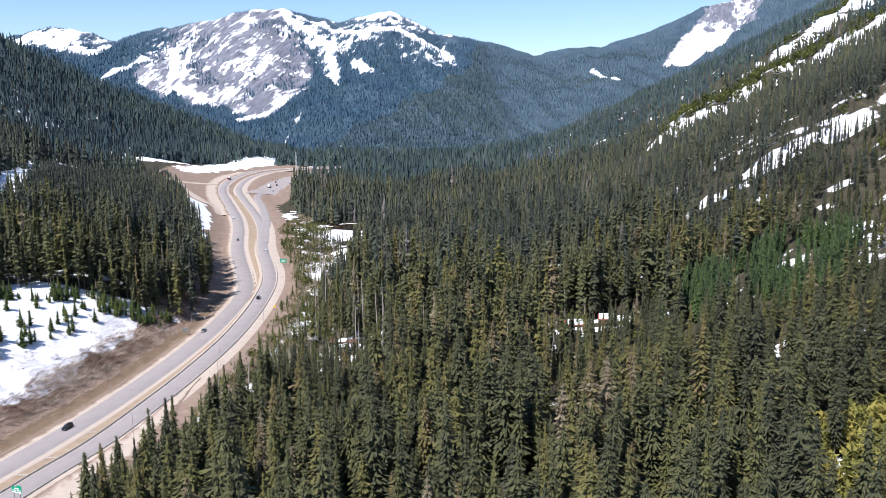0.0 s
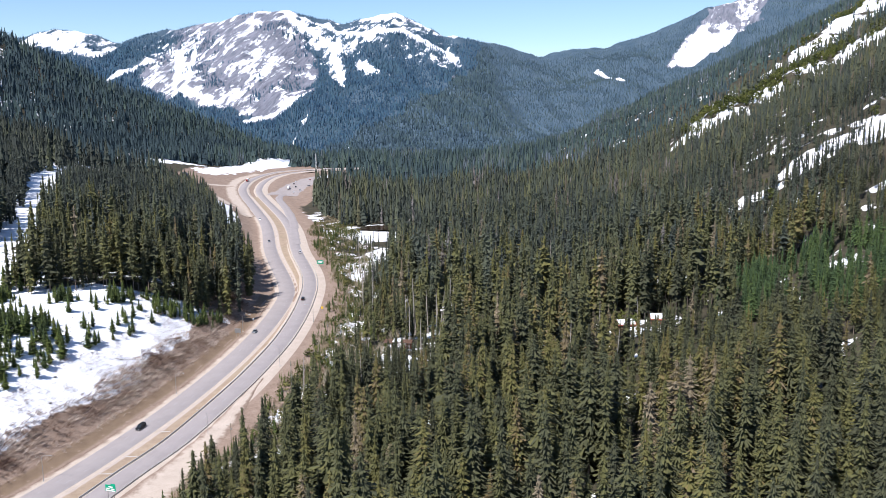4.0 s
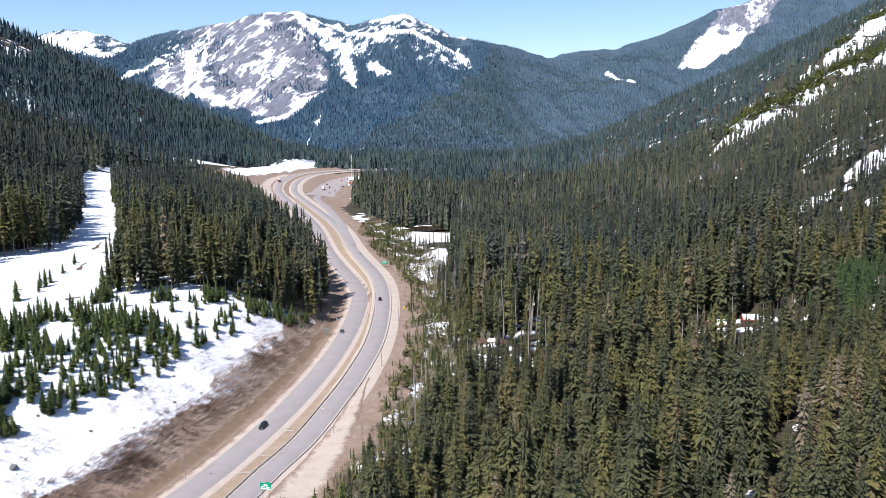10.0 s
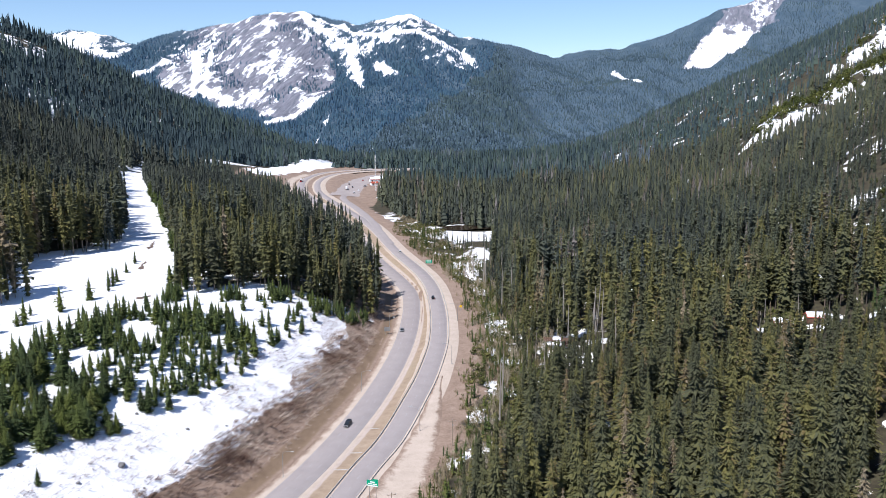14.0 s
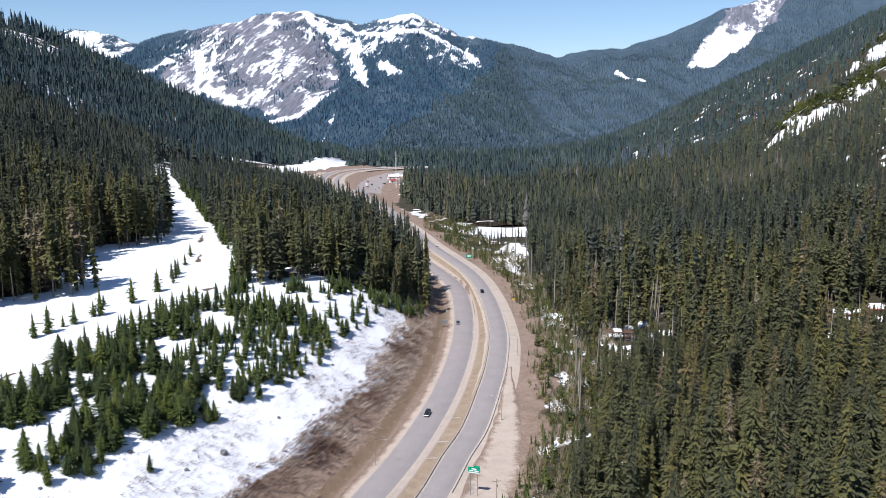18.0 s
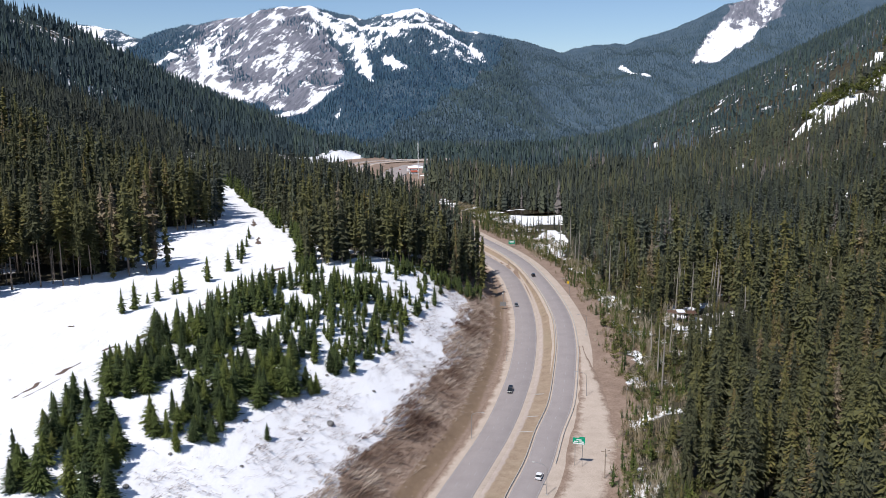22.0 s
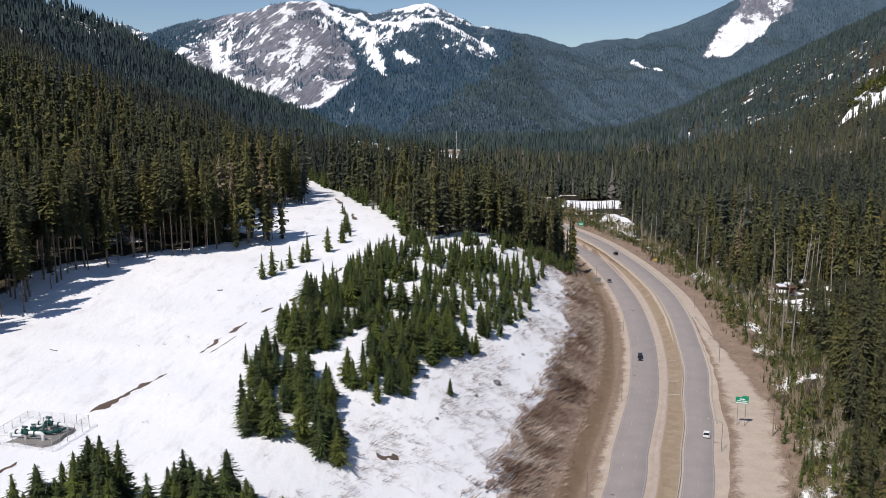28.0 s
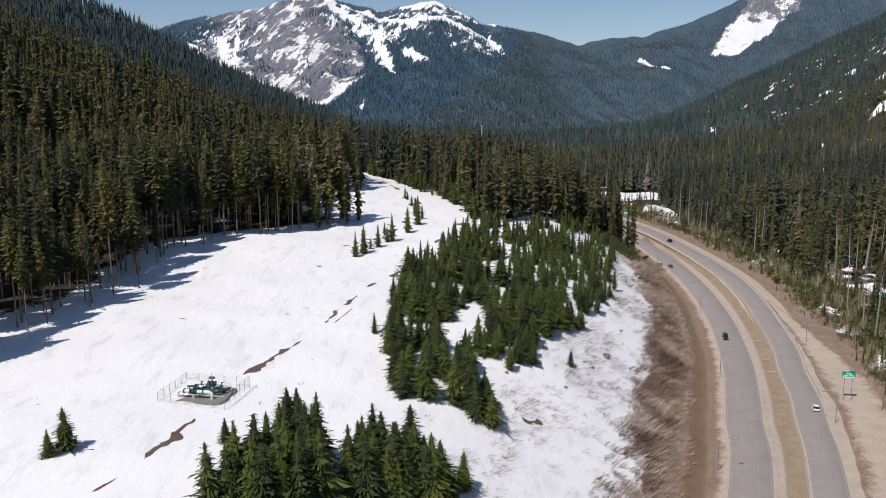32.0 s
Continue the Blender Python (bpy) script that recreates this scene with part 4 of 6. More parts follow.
BARK_MESH = shape("trunk", trunk_arrays(1, 7), M_BARK)
tall = fir_kit("fir_tree", [conifer(32, 32, 50 + k, bare=0.05 + 0.04 * k, wide=0.092 + 0.012 * (k % 3), thick=0.95, sides=7) for k in range(7)], BARK_MESH,
               M_NEEDLES, "tall dark green fir with a grey trunk", "tall firs of the forest")
sx, sy, sh, stone, sslim = (a[single] for a in near)
west = sx < -180
edge_firs = fir_kit("fir_tree", [conifer(24, 22, 56 + k, bare=0.26 + 0.06 * k, wide=0.084 + 0.011 * (k % 3), thick=1.1, sides=7) for k in range(5)], BARK_MESH,
                    M_NEEDLES, "tall fir with a long bare trunk at the snowfield's edge", "tall firs of the forest")
set_trees(edge_firs, sx[west], sy[west], sh[west], sslim[west], 6)
sx, sy, sh, sslim = sx[~west], sy[~west], sh[~west], sslim[~west]
set_trees(tall, sx, sy, sh, sslim, 7, labels=((20, "slender half-grown fir at the forest's foot"), (28, "narrow dark green fir among taller ones")))


def inside(x, y, ring):
    hit = np.zeros(np.shape(x), bool)
    for (ax, ay), (bx, by) in zip(ring, ring[1:] + ring[:1]):
        hit ^= ((ay > y) != (by > y)) & (x < (bx - ax) * (y - ay) / (by - ay + 1e-9) + ax)
    return hit


PLANTED = [(-272, 225), (-279, 244), (-272, 255), (-271, 272), (-263, 282), (-257, 304), (-249, 335), (-240, 354), (-222, 350), (-206, 350), (-187, 333), (-189, 312), (-202, 276), (-208, 258),
           (-214, 244), (-225, 230), (-229, 222), (-234, 200), (-243, 190), (-252, 195), (-257, 210), (-262, 206), (-256, 190), (-250, 172), (-249, 164), (-257, 153), (-267, 154), (-272, 170), (-274, 186), (-273, 205)]
CLUMP = [(-297, 104), (-291, 118), (-286, 126), (-281, 123), (-275, 131), (-266, 134), (-260, 131), (-259, 126), (-268, 122), (-278, 117), (-286, 104)]


def young_spots(ring, gap, seed, loose=-0.36, holes=()):
    r = np.random.RandomState(seed)
    p = np.array(ring, float)
    gx, gy = np.meshgrid(np.arange(*(p[:, 0].min(), p[:, 0].max()), gap), np.arange(p[:, 1].min(), p[:, 1].max(), gap))
    x, y = gx.ravel() + r.uniform(-0.5, 0.5, gx.size) * gap, gy.ravel() + r.uniform(-0.5, 0.5, gx.size) * gap
    keep = inside(x, y, ring) & (fractal(x, y, 12, 3, 95) > loose)
    for hx, hy, rx, ry in holes:
        keep &= ((x - hx) / rx) ** 2 + ((y - hy) / ry) ** 2 > 1
    return x[keep], y[keep]


yx, yy = young_spots(PLANTED, 3.85, 3)
cx, cy = young_spots(CLUMP, 2.2, 4, -0.6, ((-279, 124, 2.6, 9),))
lone = np.array([(-279.1, 317.1), (-273.6, 336.6), (-283.9, 303.9), (-288.5, 292.1), (-269.7, 357.1), (-270.3, 385.5), (-291, 286), (-277.9, 200.9), (-327.6, 119.6), (-325.8, 122.5),
                 (-223.5, 210.5), (-256.2, 133.8), (-283, 330), (-268, 374), (-300, 130), (-258, 128), (-249, 160), (-198, 290), (-190, 330), (-184, 352), (-181, 360), (-214, 371), (-212, 374), (-196, 379), (-184, 374), (-203, 366), (-281, 315), (-271.5, 383), (-271.5, 393), (-274, 412), (-278.3, 435.7), (-277, 432), (-223, 362), (-286.5, 300)])
# a loose group of them before the grove
group_y = np.linspace(340, 392, 13)
group_x = -192 + 0.29 * (group_y - 340) + 6 * np.sin(group_y * 1.7)
front = np.random.RandomState(8)
fx = front.uniform(-240, -148, 330)
fy = 371 + 0.72 * (fx + 243) - front.uniform(-3, 17, 330)
ok = (left_off(fx, fy) > 17) & (fractal(fx, fy, 14, 3, 97) > 0.02)
fx, fy = fx[ok], fy[ok]
# a skirt of young trees along the grove's western side
ky = front.uniform(376, 720, 150)
kx = along(GROVE_EDGE, ky) + front.uniform(-3, 5, 150)
ax, ay = np.concatenate([yx, cx, lone[:, 0], fx, kx, group_x]), np.concatenate([yy, cy, lone[:, 1], fy, ky, group_y])
r8 = np.random.RandomState(12)
ah = np.concatenate([8.4 + 1.8 * step(-235, -262, yx) + 2.2 * fractal(yx, yy, 22, 2, 96) + r8.uniform(-2.2, 2.2, len(yx)), r8.uniform(8, 13, len(cx)) + 3.0 * (cx < -279), r8.uniform(4.5, 8.5, len(lone)), r8.uniform(3, 8.5, len(fx)), r8.uniform(4, 13, len(kx)), r8.uniform(5, 9.5, len(group_x))])
ah[len(yx) + len(cx):len(yx) + len(cx) + 7] = (12, 11.5, 9.5, 11.5, 11, 10, 10)
ah[len(yx) + len(cx) + 8:len(yx) + len(cx) + 10] = (5.2, 8.2)
ah = np.maximum(ah, 2.2)
order = np.argsort(np.hypot(ax + 245, ay - 60))
one, many = order[:290], order[290:]
young = fir_kit("young_fir", [conifer(19, 32, 70 + k, bare=0.03, wide=0.245 + 0.03 * (k % 3), droop=0.2, jag=0.35, taper=0.8, thick=1.0, sides=8) for k in range(7)], BARK_MESH,
                M_YOUNG, "young dark green fir standing in the snow", "young firs on the snowfield")
set_trees(young, ax[one], ay[one], ah[one], r8.uniform(0.85, 1.35, len(one)), 9, 0.1,
          ((4.5, "small bushy fir poking out of the snow"), (7.0, "young dark green fir standing in the snow"), (30, "half-grown bushy fir standing in the snow")))
if len(many):
    plant("young_stand", (ax[many], ay[many], ah[many], r8.uniform(0.2, 0.7, len(many)), r8.uniform(0.8, 1.2, len(many))),
          [conifer(11, 12, 80 + k, bare=0.03, wide=0.255, droop=0.22, jag=0.35, taper=0.8, thick=1.2) for k in range(4)], M_YOUNG, "young dark green firs standing in the snow", 0.1)


# ---- dead trees ----
def snag(seed):
    r = np.random.RandomState(seed)
    bm = bmesh.new()
    rod(bm, (0, 0, -0.3), (0.15, 0.1, 9), 0.24, 0.17, 6)
    rod(bm, (0.15, 0.1, 9), (0.1, 0.25, 17), 0.17, 0.05, 5)
    for k in range(9):
        z, a = r.uniform(5, 15.5), r.uniform(0, 6.28)
        q = r.uniform(0.5, 1.5)
        rod(bm, (0.13, 0.12, z), (0.13 + q * math.cos(a), 0.12 + q * math.sin(a), z - 0.2), 0.045, 0.015, 3)
    return bm


snags = [part("dead_tree", snag(k), M_DEAD) for k in range(3)]
r9, made = np.random.RandomState(21), 0
for ob in snags:
    tagged(ob, "bleached dead tree trunk with broken branch stubs", "tree", "dead trunks at the forest's edge")
while made < 48:
    yv = r9.uniform(300, 600)
    xv = float(right_x(yv)) + 4.2 + 31 + 150 * r9.uniform(0, 1) ** 1.6
    if pond_clearing(np.array(xv), np.array(yv)) < 0.8:
        continue
    s = r9.uniform(0.8, 1.75)
    m = pose(xv, yv, float(land(xv, yv)) - 0.2, r9.uniform(-4, 4), r9.uniform(-4, 4), r9.uniform(0, 360)) @ Matrix.Diagonal((s, s, s, 1))
    copy_thing(snags[made % 3], m)
    made += 1
for k in range(14):
    xv, yv, s = r9.uniform(-52, -12), r9.uniform(398, 425), r9.uniform(1.2, 1.8)
    copy_thing(snags[k % 3], pose(xv, yv, float(land(xv, yv)) - 0.2, r9.uniform(-5, 5), r9.uniform(-5, 5), r9.uniform(0, 360)) @ Matrix.Diagonal((s, s, s, 1)))
for ob in snags:
    bpy.data.objects.remove(ob)


# ---- brush ----
def brush_material(name, stops):
    m, n, l, b = material(name, 0.95)
    att = n.new("ShaderNodeAttribute")
    att.attribute_name = "tone"
    l.new(ramp(n, l, att.outputs["Fac"], stops), b.inputs["Base Color"])
    b.inputs["Specular IOR Level"].default_value = 0.1
    return m


M_BRUSH = brush_material("bare_brush", [(0.0, (0.115, 0.068, 0.050)), (0.4, (0.230, 0.160, 0.120)), (0.7, (0.355, 0.272, 0.215)), (1.0, (0.49, 0.405, 0.335))])
M_SCRUB = brush_material("willow_scrub", [(0.0, (0.08, 0.09, 0.035)), (0.3, (0.16, 0.13, 0.06)), (0.6, (0.30, 0.24, 0.15)), (1.0, (0.46, 0.40, 0.30))])
M_BUSH = brush_material("olive_bushes", [(0.0, (0.045, 0.060, 0.022)), (0.4, (0.10, 0.105, 0.035)), (0.75, (0.19, 0.17, 0.06)), (1.0, (0.30, 0.24, 0.12))])
M_ALDER = brush_material("spring_leaves", [(0.0, (0.06, 0.072, 0.022)), (0.5, (0.115, 0.125, 0.036)), (1.0, (0.32, 0.275, 0.07))])


def twigs(seed, n, spread, lean, width):
    """A clump of bare shoots one metre long."""
    r = np.random.RandomState(seed)
    v, f = [], []
    for k in range(n):
        bx, by = r.normal(0, spread, 2)
        tx, ty, tz = bx + r.normal(lean[0], 0.25), by + r.normal(lean[1], 0.25), r.uniform(0.45, 1.0) * (1 - 0.4 * min(1, math.hypot(*lean)))
        a = r.uniform(0, 6.28)
        w = width * r.uniform(0.6, 1.4)
        i = len(v)
        v += [(bx - w * math.cos(a), by - w * math.sin(a), -0.05), (bx + w * math.cos(a), by + w * math.sin(a), -0.05), (tx, ty, tz)]
        mx, my = (bx + tx) / 2, (by + ty) / 2
        v += [(mx, my, tz * 0.5), (mx + r.normal(0, 0.2), my + r.normal(0, 0.2), tz * 0.8 + 0.1)]
        v += [(mx + w, my, tz * 0.42)]
        f += [(i, i + 1, i + 2), (i + 3, i + 5, i + 4)]
    return np.array(v), np.array(f)


def leafy(seed, n, size=0.075):
    """A loose leafy crown one metre tall on thin stems."""
    r = np.random.RandomState(seed)
    v, f = [], []
    for k in range(n):
        d = r.normal(0, 1, 3)
        d /= np.linalg.norm(d)
        c = d * r.uniform(0.4, 1) ** 0.5 * (0.30, 0.30, 0.42) + (0, 0, 0.58)
        a, b = r.normal(0, size, 3), r.normal(0, size, 3)
        i = len(v)
        v += [c + a, c + b, c - a - b]
        f.append((i, i + 1, i + 2))
    for k in range(4):
        i, e = len(v), r.normal(0, 0.15, 2)
        v += [(-0.012, 0, 0), (0.012, 0, 0), (e[0], e[1], 0.7)]
        f.append((i, i + 1, i + 2))
    return np.array(v), np.array(f)


def sprinkle(x0, x1, y0, y1, gap, seed, chance):
    r = np.random.RandomState(seed)
    n = int((x1 - x0) * (y1 - y0) / gap**2)
    x, y = r.uniform(x0, x1, n), r.uniform(y0, y1, n)
    keep = r.uniform(0, 1, n) < chance(x, y)
    return x[keep], y[keep], r


def bank_chance(x, y):
    d = left_off(x, y)
    belt = step(9.5, 12, d) * (1 - step(23, 30, d)) * np.clip(0.75 + 1.0 * fractal(x, y, 16, 3, 101), 0.3, 1)
    return belt * (y < 480)


def poke_chance(x, y):
    d = left_off(x, y)
    return step(19, 26, d) * (1 - step(36, 66, d)) * np.clip(0.30 + 1.1 * fractal(x, y, 10, 3, 102), 0.03, 1) * (y < 480)


x, y, rr = sprinkle(-285, -130, 110, 480, 1.15, 38, poke_chance)
plant("bank_twigs", (x, y, rr.uniform(0.5, 1.6, len(x)), rr.uniform(0.05, 0.6, len(x)), rr.uniform(1.0, 1.6, len(x))), [twigs(10 + k, 5, 0.4, (0.8, -0.45), 0.045) for k in range(5)],
      M_BRUSH, "thin bare twigs poking out of the snow bank", 0.0, 0.7)
x, y, rr = sprinkle(-285, -130, 110, 480, 0.95, 31, bank_chance)
d = left_off(x, y)
tone = np.clip(0.5 + 0.3 * (1 - step(13, 19, d)) + 0.75 * fractal(x, y, 9, 3, 103) + rr.normal(0, 0.15, len(x)), 0, 1)
plant("bank_brush", (x, y, (1.1 + 0.8 * step(13, 19, d)) * rr.uniform(0.6, 1.4, len(x)), tone, rr.uniform(0.9, 1.3, len(x))),
      [twigs(k, 7, 0.4, (0.75, -0.35), 0.07) for k in range(5)], M_BRUSH, "leafless reddish brown brush on the road bank", 0.0, 0.9)


def tuft_chance(x, y):
    d = left_off(x, y)
    return np.where((d > 45) & (x > along(FOREST_EDGE, y) + 4) & (y < 420), np.clip(0.15 + 0.9 * fractal(x, y, 18, 3, 108), 0.01, 1), 0.0)


x, y, rr = sprinkle(-370, -200, 110, 420, 8.5, 37, tuft_chance)
plant("snow_tufts", (x, y, rr.uniform(0.35, 0.9, len(x)), rr.uniform(0.0, 0.5, len(x)), rr.uniform(0.8, 1.4, len(x))), [twigs(70 + k, 6, 0.35, (0.5, -0.2), 0.06) for k in range(4)],
      M_BRUSH, "dry stalks and twigs poking out of the snow", 0.0)


def verge_chance(x, y):
    e = right_off(x, y)
    e = e - 9 * (1 - step(285, 340, y))
    return step(8, 15, e) * (1 - step(34, 62, e)) * np.clip(0.55 + 1.2 * fractal(x, y, 14, 3, 105), 0.04, 1) * (wooded(x, y) < 2)


x, y, rr = sprinkle(-160, -20, 150, 860, 1.4, 32, verge_chance)
tone = np.clip(0.5 + 0.4 * fractal(x, y, 12, 3, 106) + rr.normal(0, 0.2, len(x)), 0, 1)
plant("verge_scrub", (x, y, rr.uniform(0.8, 3.4, len(x)), tone, rr.uniform(0.5, 0.8, len(x))), [twigs(20 + k, 9, 0.26, (0, 0), 0.055) for k in range(5)],
      M_SCRUB, "pale leafless willow scrub beside the road", 0.0)
x, y, rr = sprinkle(-150, -40, 190, 760, 3.7, 33, verge_chance)
plant("verge_saplings", (x, y, rr.uniform(2, 8, len(x)), rr.uniform(0.2, 0.9, len(x)), rr.uniform(0.8, 1.2, len(x))),
      [conifer(8, 8, 90 + k, bare=0.05, wide=0.17, droop=0.3, taper=0.8, sides=4) for k in range(4)], M_YOUNG, "young conifers along the forest's edge", 0.05)


def bush_chance(x, y):
    e = right_off(x, y)
    e = e - 9 * (1 - step(285, 340, y))
    return step(12, 18, e) * (1 - step(44, 62, e)) * np.clip(0.45 + 1.3 * fractal(x, y, 11, 3, 107), 0.02, 1)


x, y, rr = sprinkle(-160, -30, 170, 800, 2.5, 35, bush_chance)
plant("verge_bushes", (x, y, rr.uniform(1.2, 4.2, len(x)), rr.uniform(0, 0.75, len(x)), rr.uniform(0.9, 1.5, len(x))), [leafy(30 + k, 26) for k in range(5)],
      M_BUSH, "olive and yellow-green bushes between road and forest", 0.1)
x, y, rr = sprinkle(-160, -30, 200, 700, 7.5, 36, bush_chance)
plant("bare_saplings", (x, y, rr.uniform(6, 11, len(x)), rr.uniform(0.6, 1.0, len(x)), rr.uniform(0.22, 0.34, len(x))), [twigs(50 + k, 22, 0.16, (0, 0), 0.022) for k in range(4)],
      M_SCRUB, "pale leafless birch saplings beside the road", 0.1)


def alder_chance(x, y):
    c = chutes(x, y)
    near_track = np.where((c > 0.75) & (c < 1.9), 0.35, np.where(c <= 0.75, 0.05, 0.0)) * np.clip(0.5 + 1.5 * fractal(x, y, 60, 3, 111), 0, 1)
    near_track = np.where(meadow(x, y), 0.5, near_track)
    low = np.where(((x - 120) / 34) ** 2 + ((y - 208) / 38) ** 2 < 1, 0.9, 0.0)
    return np.maximum(np.maximum(near_track, low), 0.02 * (fractal(x, y, 50, 3, 112) > 0.25))


x, y, rr = sprinkle(30, 900, 150, 1300, 4.2, 34, lambda x, y: alder_chance(x, y) * (x < 25 + 0.56 * y))
plant("alder_thicket", (x, y, rr.uniform(4, 10, len(x)), np.where(y < 300, rr.uniform(0.55, 1.0, len(x)), rr.uniform(0.0, 0.6, len(x))), rr.uniform(0.8, 1.3, len(x))), [leafy(k, 60) for k in range(4)],
      M_ALDER, "yellow-green alder thicket along the avalanche tracks", 0.1)


x, y, rr = sprinkle(84, 152, 165, 270, 2.6, 39, lambda x, y: alder_chance(x, y) * (fractal(x, y, 13, 3, 113) > -0.02))
plant("alder_bushes", (x, y, rr.uniform(4, 10, len(x)), rr.uniform(0.35, 1.0, len(x)), rr.uniform(0.8, 1.3, len(x))), [leafy(9 + k, 190, 0.04) for k in range(4)],
      M_ALDER, "yellow-green alder bushes in a clearing with snow", 0.1)


# ---- road furniture ----
M_CONCRETE = plain("pale_concrete", (0.46, 0.43, 0.39), 0.9, 0, 0.18, 0.6)
M_STEEL = plain("galvanised_steel", (0.38, 0.38, 0.37), 0.45, 0.7, 0.1, 0.3)
M_POLE = plain("weathered_pole_wood", (0.30, 0.24, 0.18), 0.95, 0, 0.25, 0.3)
M_GREEN = plain("sign_green", (0.0, 0.30, 0.16), 0.45, 0, 0.06, 0.5)
M_WHITE = plain("white_paint", (0.78, 0.78, 0.76), 0.5, 0, 0.05, 0.5)
M_YELLOW = plain("sign_yellow", (0.75, 0.48, 0.02), 0.5, 0, 0.05, 0.5)
M_RED = plain("rusty_red_roof", (0.36, 0.085, 0.05), 0.7, 0, 0.25, 0.6)
M_DARKWOOD = plain("dark_stained_boards", (0.13, 0.075, 0.05), 0.9, 0, 0.3, 0.4)
M_BLACK = plain("black_rubber", (0.02, 0.02, 0.02), 0.85, 0, 0.1, 0.3)
M_GLASS = plain("dark_car_glass", (0.02, 0.025, 0.03), 0.08, 0, 0.05, 0.5)
M_VALVE = plain("dark_green_valve_paint", (0.012, 0.07, 0.06), 0.5, 0, 0.15, 0.4)
M_SNOW = plain("settled_snow", (0.86, 0.88, 0.91), 0.6, 0, 0.04, 1.5)
M_PAD = gravel_material("grey_gravel", (0.17, 0.16, 0.15), (0.30, 0.28, 0.26))
M_LAMP = plain("lamp_lens", (0.7, 0.7, 0.68), 0.2, 0, 0.03, 0.2)
M_ROCK = plain("grey_boulder", (0.17, 0.165, 0.16), 0.95, 0, 0.4, 0.5)
M_SOIL = gravel_material("wet_soil", (0.085, 0.06, 0.046), (0.20, 0.145, 0.115))
M_LINE = plain("worn_line_paint", (0.36, 0.34, 0.33), 0.8, 0, 0.25, 0.7)

# medians and lane lines
def median(y0, y1):
    """The ground between the two carriageways: gravel on the west, dry grass on to the barrier."""
    ys = np.arange(y0, y1, 3.0)
    cl, cr = np.interp(ys, _l[:, 1], _cl), np.interp(ys, _r[:, 1], _cr)
    xa, xb = left_x(ys) + 6.3 / cl, right_x(ys) - 5.15 / cr
    k = np.linspace(0, 1, 9)[None]
    x = xa[:, None] + (xb - xa)[:, None] * k
    y = np.broadcast_to(ys[:, None], x.shape)
    lift = np.array((-0.14, 0.0, 0.02, -0.05, -0.14, -0.16, -0.12, -0.03, 0.02))[None]
    z = left_z(y) + (right_z(y) - left_z(y)) * k + lift + 0.05 * fractal(x, y, 3, 3, 54) * np.sin(np.pi * k)
    i = np.arange(x.size).reshape(x.shape)
    f = np.stack([i[:-1, :-1], i[:-1, 1:], i[1:, 1:], i[1:, :-1]], -1).reshape(-1, 4)
    me = from_arrays("median", np.stack([x, y, z], -1).reshape(-1, 3), f, [M_MEDIAN], True)
    grass = np.broadcast_to(np.array((0.0, 0.05, 0.4, 0.85, 1.0, 1.0, 1.0, 0.85, 0.6))[None], x.shape)
    me.attributes.new("grass", "FLOAT", "POINT").data.foreach_set("value", grass.astype(np.float32).ravel())
    tagged(new("median", me), "strip of dry grass and gravel between the carriageways", "median", kind="structure")


median(60, 1000)
for dy in (262, 275.5, 297):
    bm = bmesh.new()
    box(bm, -2.4, -0.22, -0.12, 2.4, 0.22, 0.14, 0.03)
    slab = part("drain_slab", bm, M_CONCRETE)
    mid_x = float(left_x(dy) + right_x(dy)) / 2 + 1.2
    slab.matrix_world = pose(mid_x, dy, float(left_z(dy) + right_z(dy)) / 2 - 0.08, 0, 0, 4)
    tagged(slab, "pale concrete drain slab across the grassy median", "drain slab", "drains of the median")


def dashes(line, off, zf, y0, y1, on, gap, width, label):
    p = spline(line, 1.0)
    p = p[(p[:, 1] > y0) & (p[:, 1] < y1)]
    t = np.gradient(p, axis=0)
    t /= np.linalg.norm(t, axis=1)[:, None]
    side = np.stack([t[:, 1], -t[:, 0]], 1)
    seg = np.r_[0, np.cumsum(np.linalg.norm(np.diff(p, axis=0), axis=1))]
    v, f = [], []
    for k in range(len(p) - 1):
        if seg[k] % (on + gap) > on:
            continue
        i = len(v)
        for q in (k, k + 1):
            for o in (off - width / 2, off + width / 2):
                e = p[q] + side[q] * o
                v.append((e[0], e[1], float(zf(p[q, 1])) + 0.062 - 0.0095 * abs(o)))
        f.append((i, i + 1, i + 3, i + 2))
    tagged(new("lane_line", from_arrays("lane_line", v, f, [M_LINE])), label, "lane line", kind="structure")


for off in (-4.75, 4.75):
    dashes(LEFT_WAY, off, left_z, 60, 1150, 100, 0, 0.16, "worn pale edge line on the asphalt")
for off in (-1.7, 1.7):
    dashes(LEFT_WAY, off, left_z, 60, 1150, 3, 6, 0.15, "worn dashed lane line on the asphalt")
for off in (-3.75, 3.75):
    dashes(RIGHT_WAY, off, right_z, 60, 1150, 100, 0, 0.16, "worn pale edge line on the asphalt")
dashes(RIGHT_WAY, 0, right_z, 60, 1150, 3, 6, 0.15, "worn dashed lane line on the asphalt")


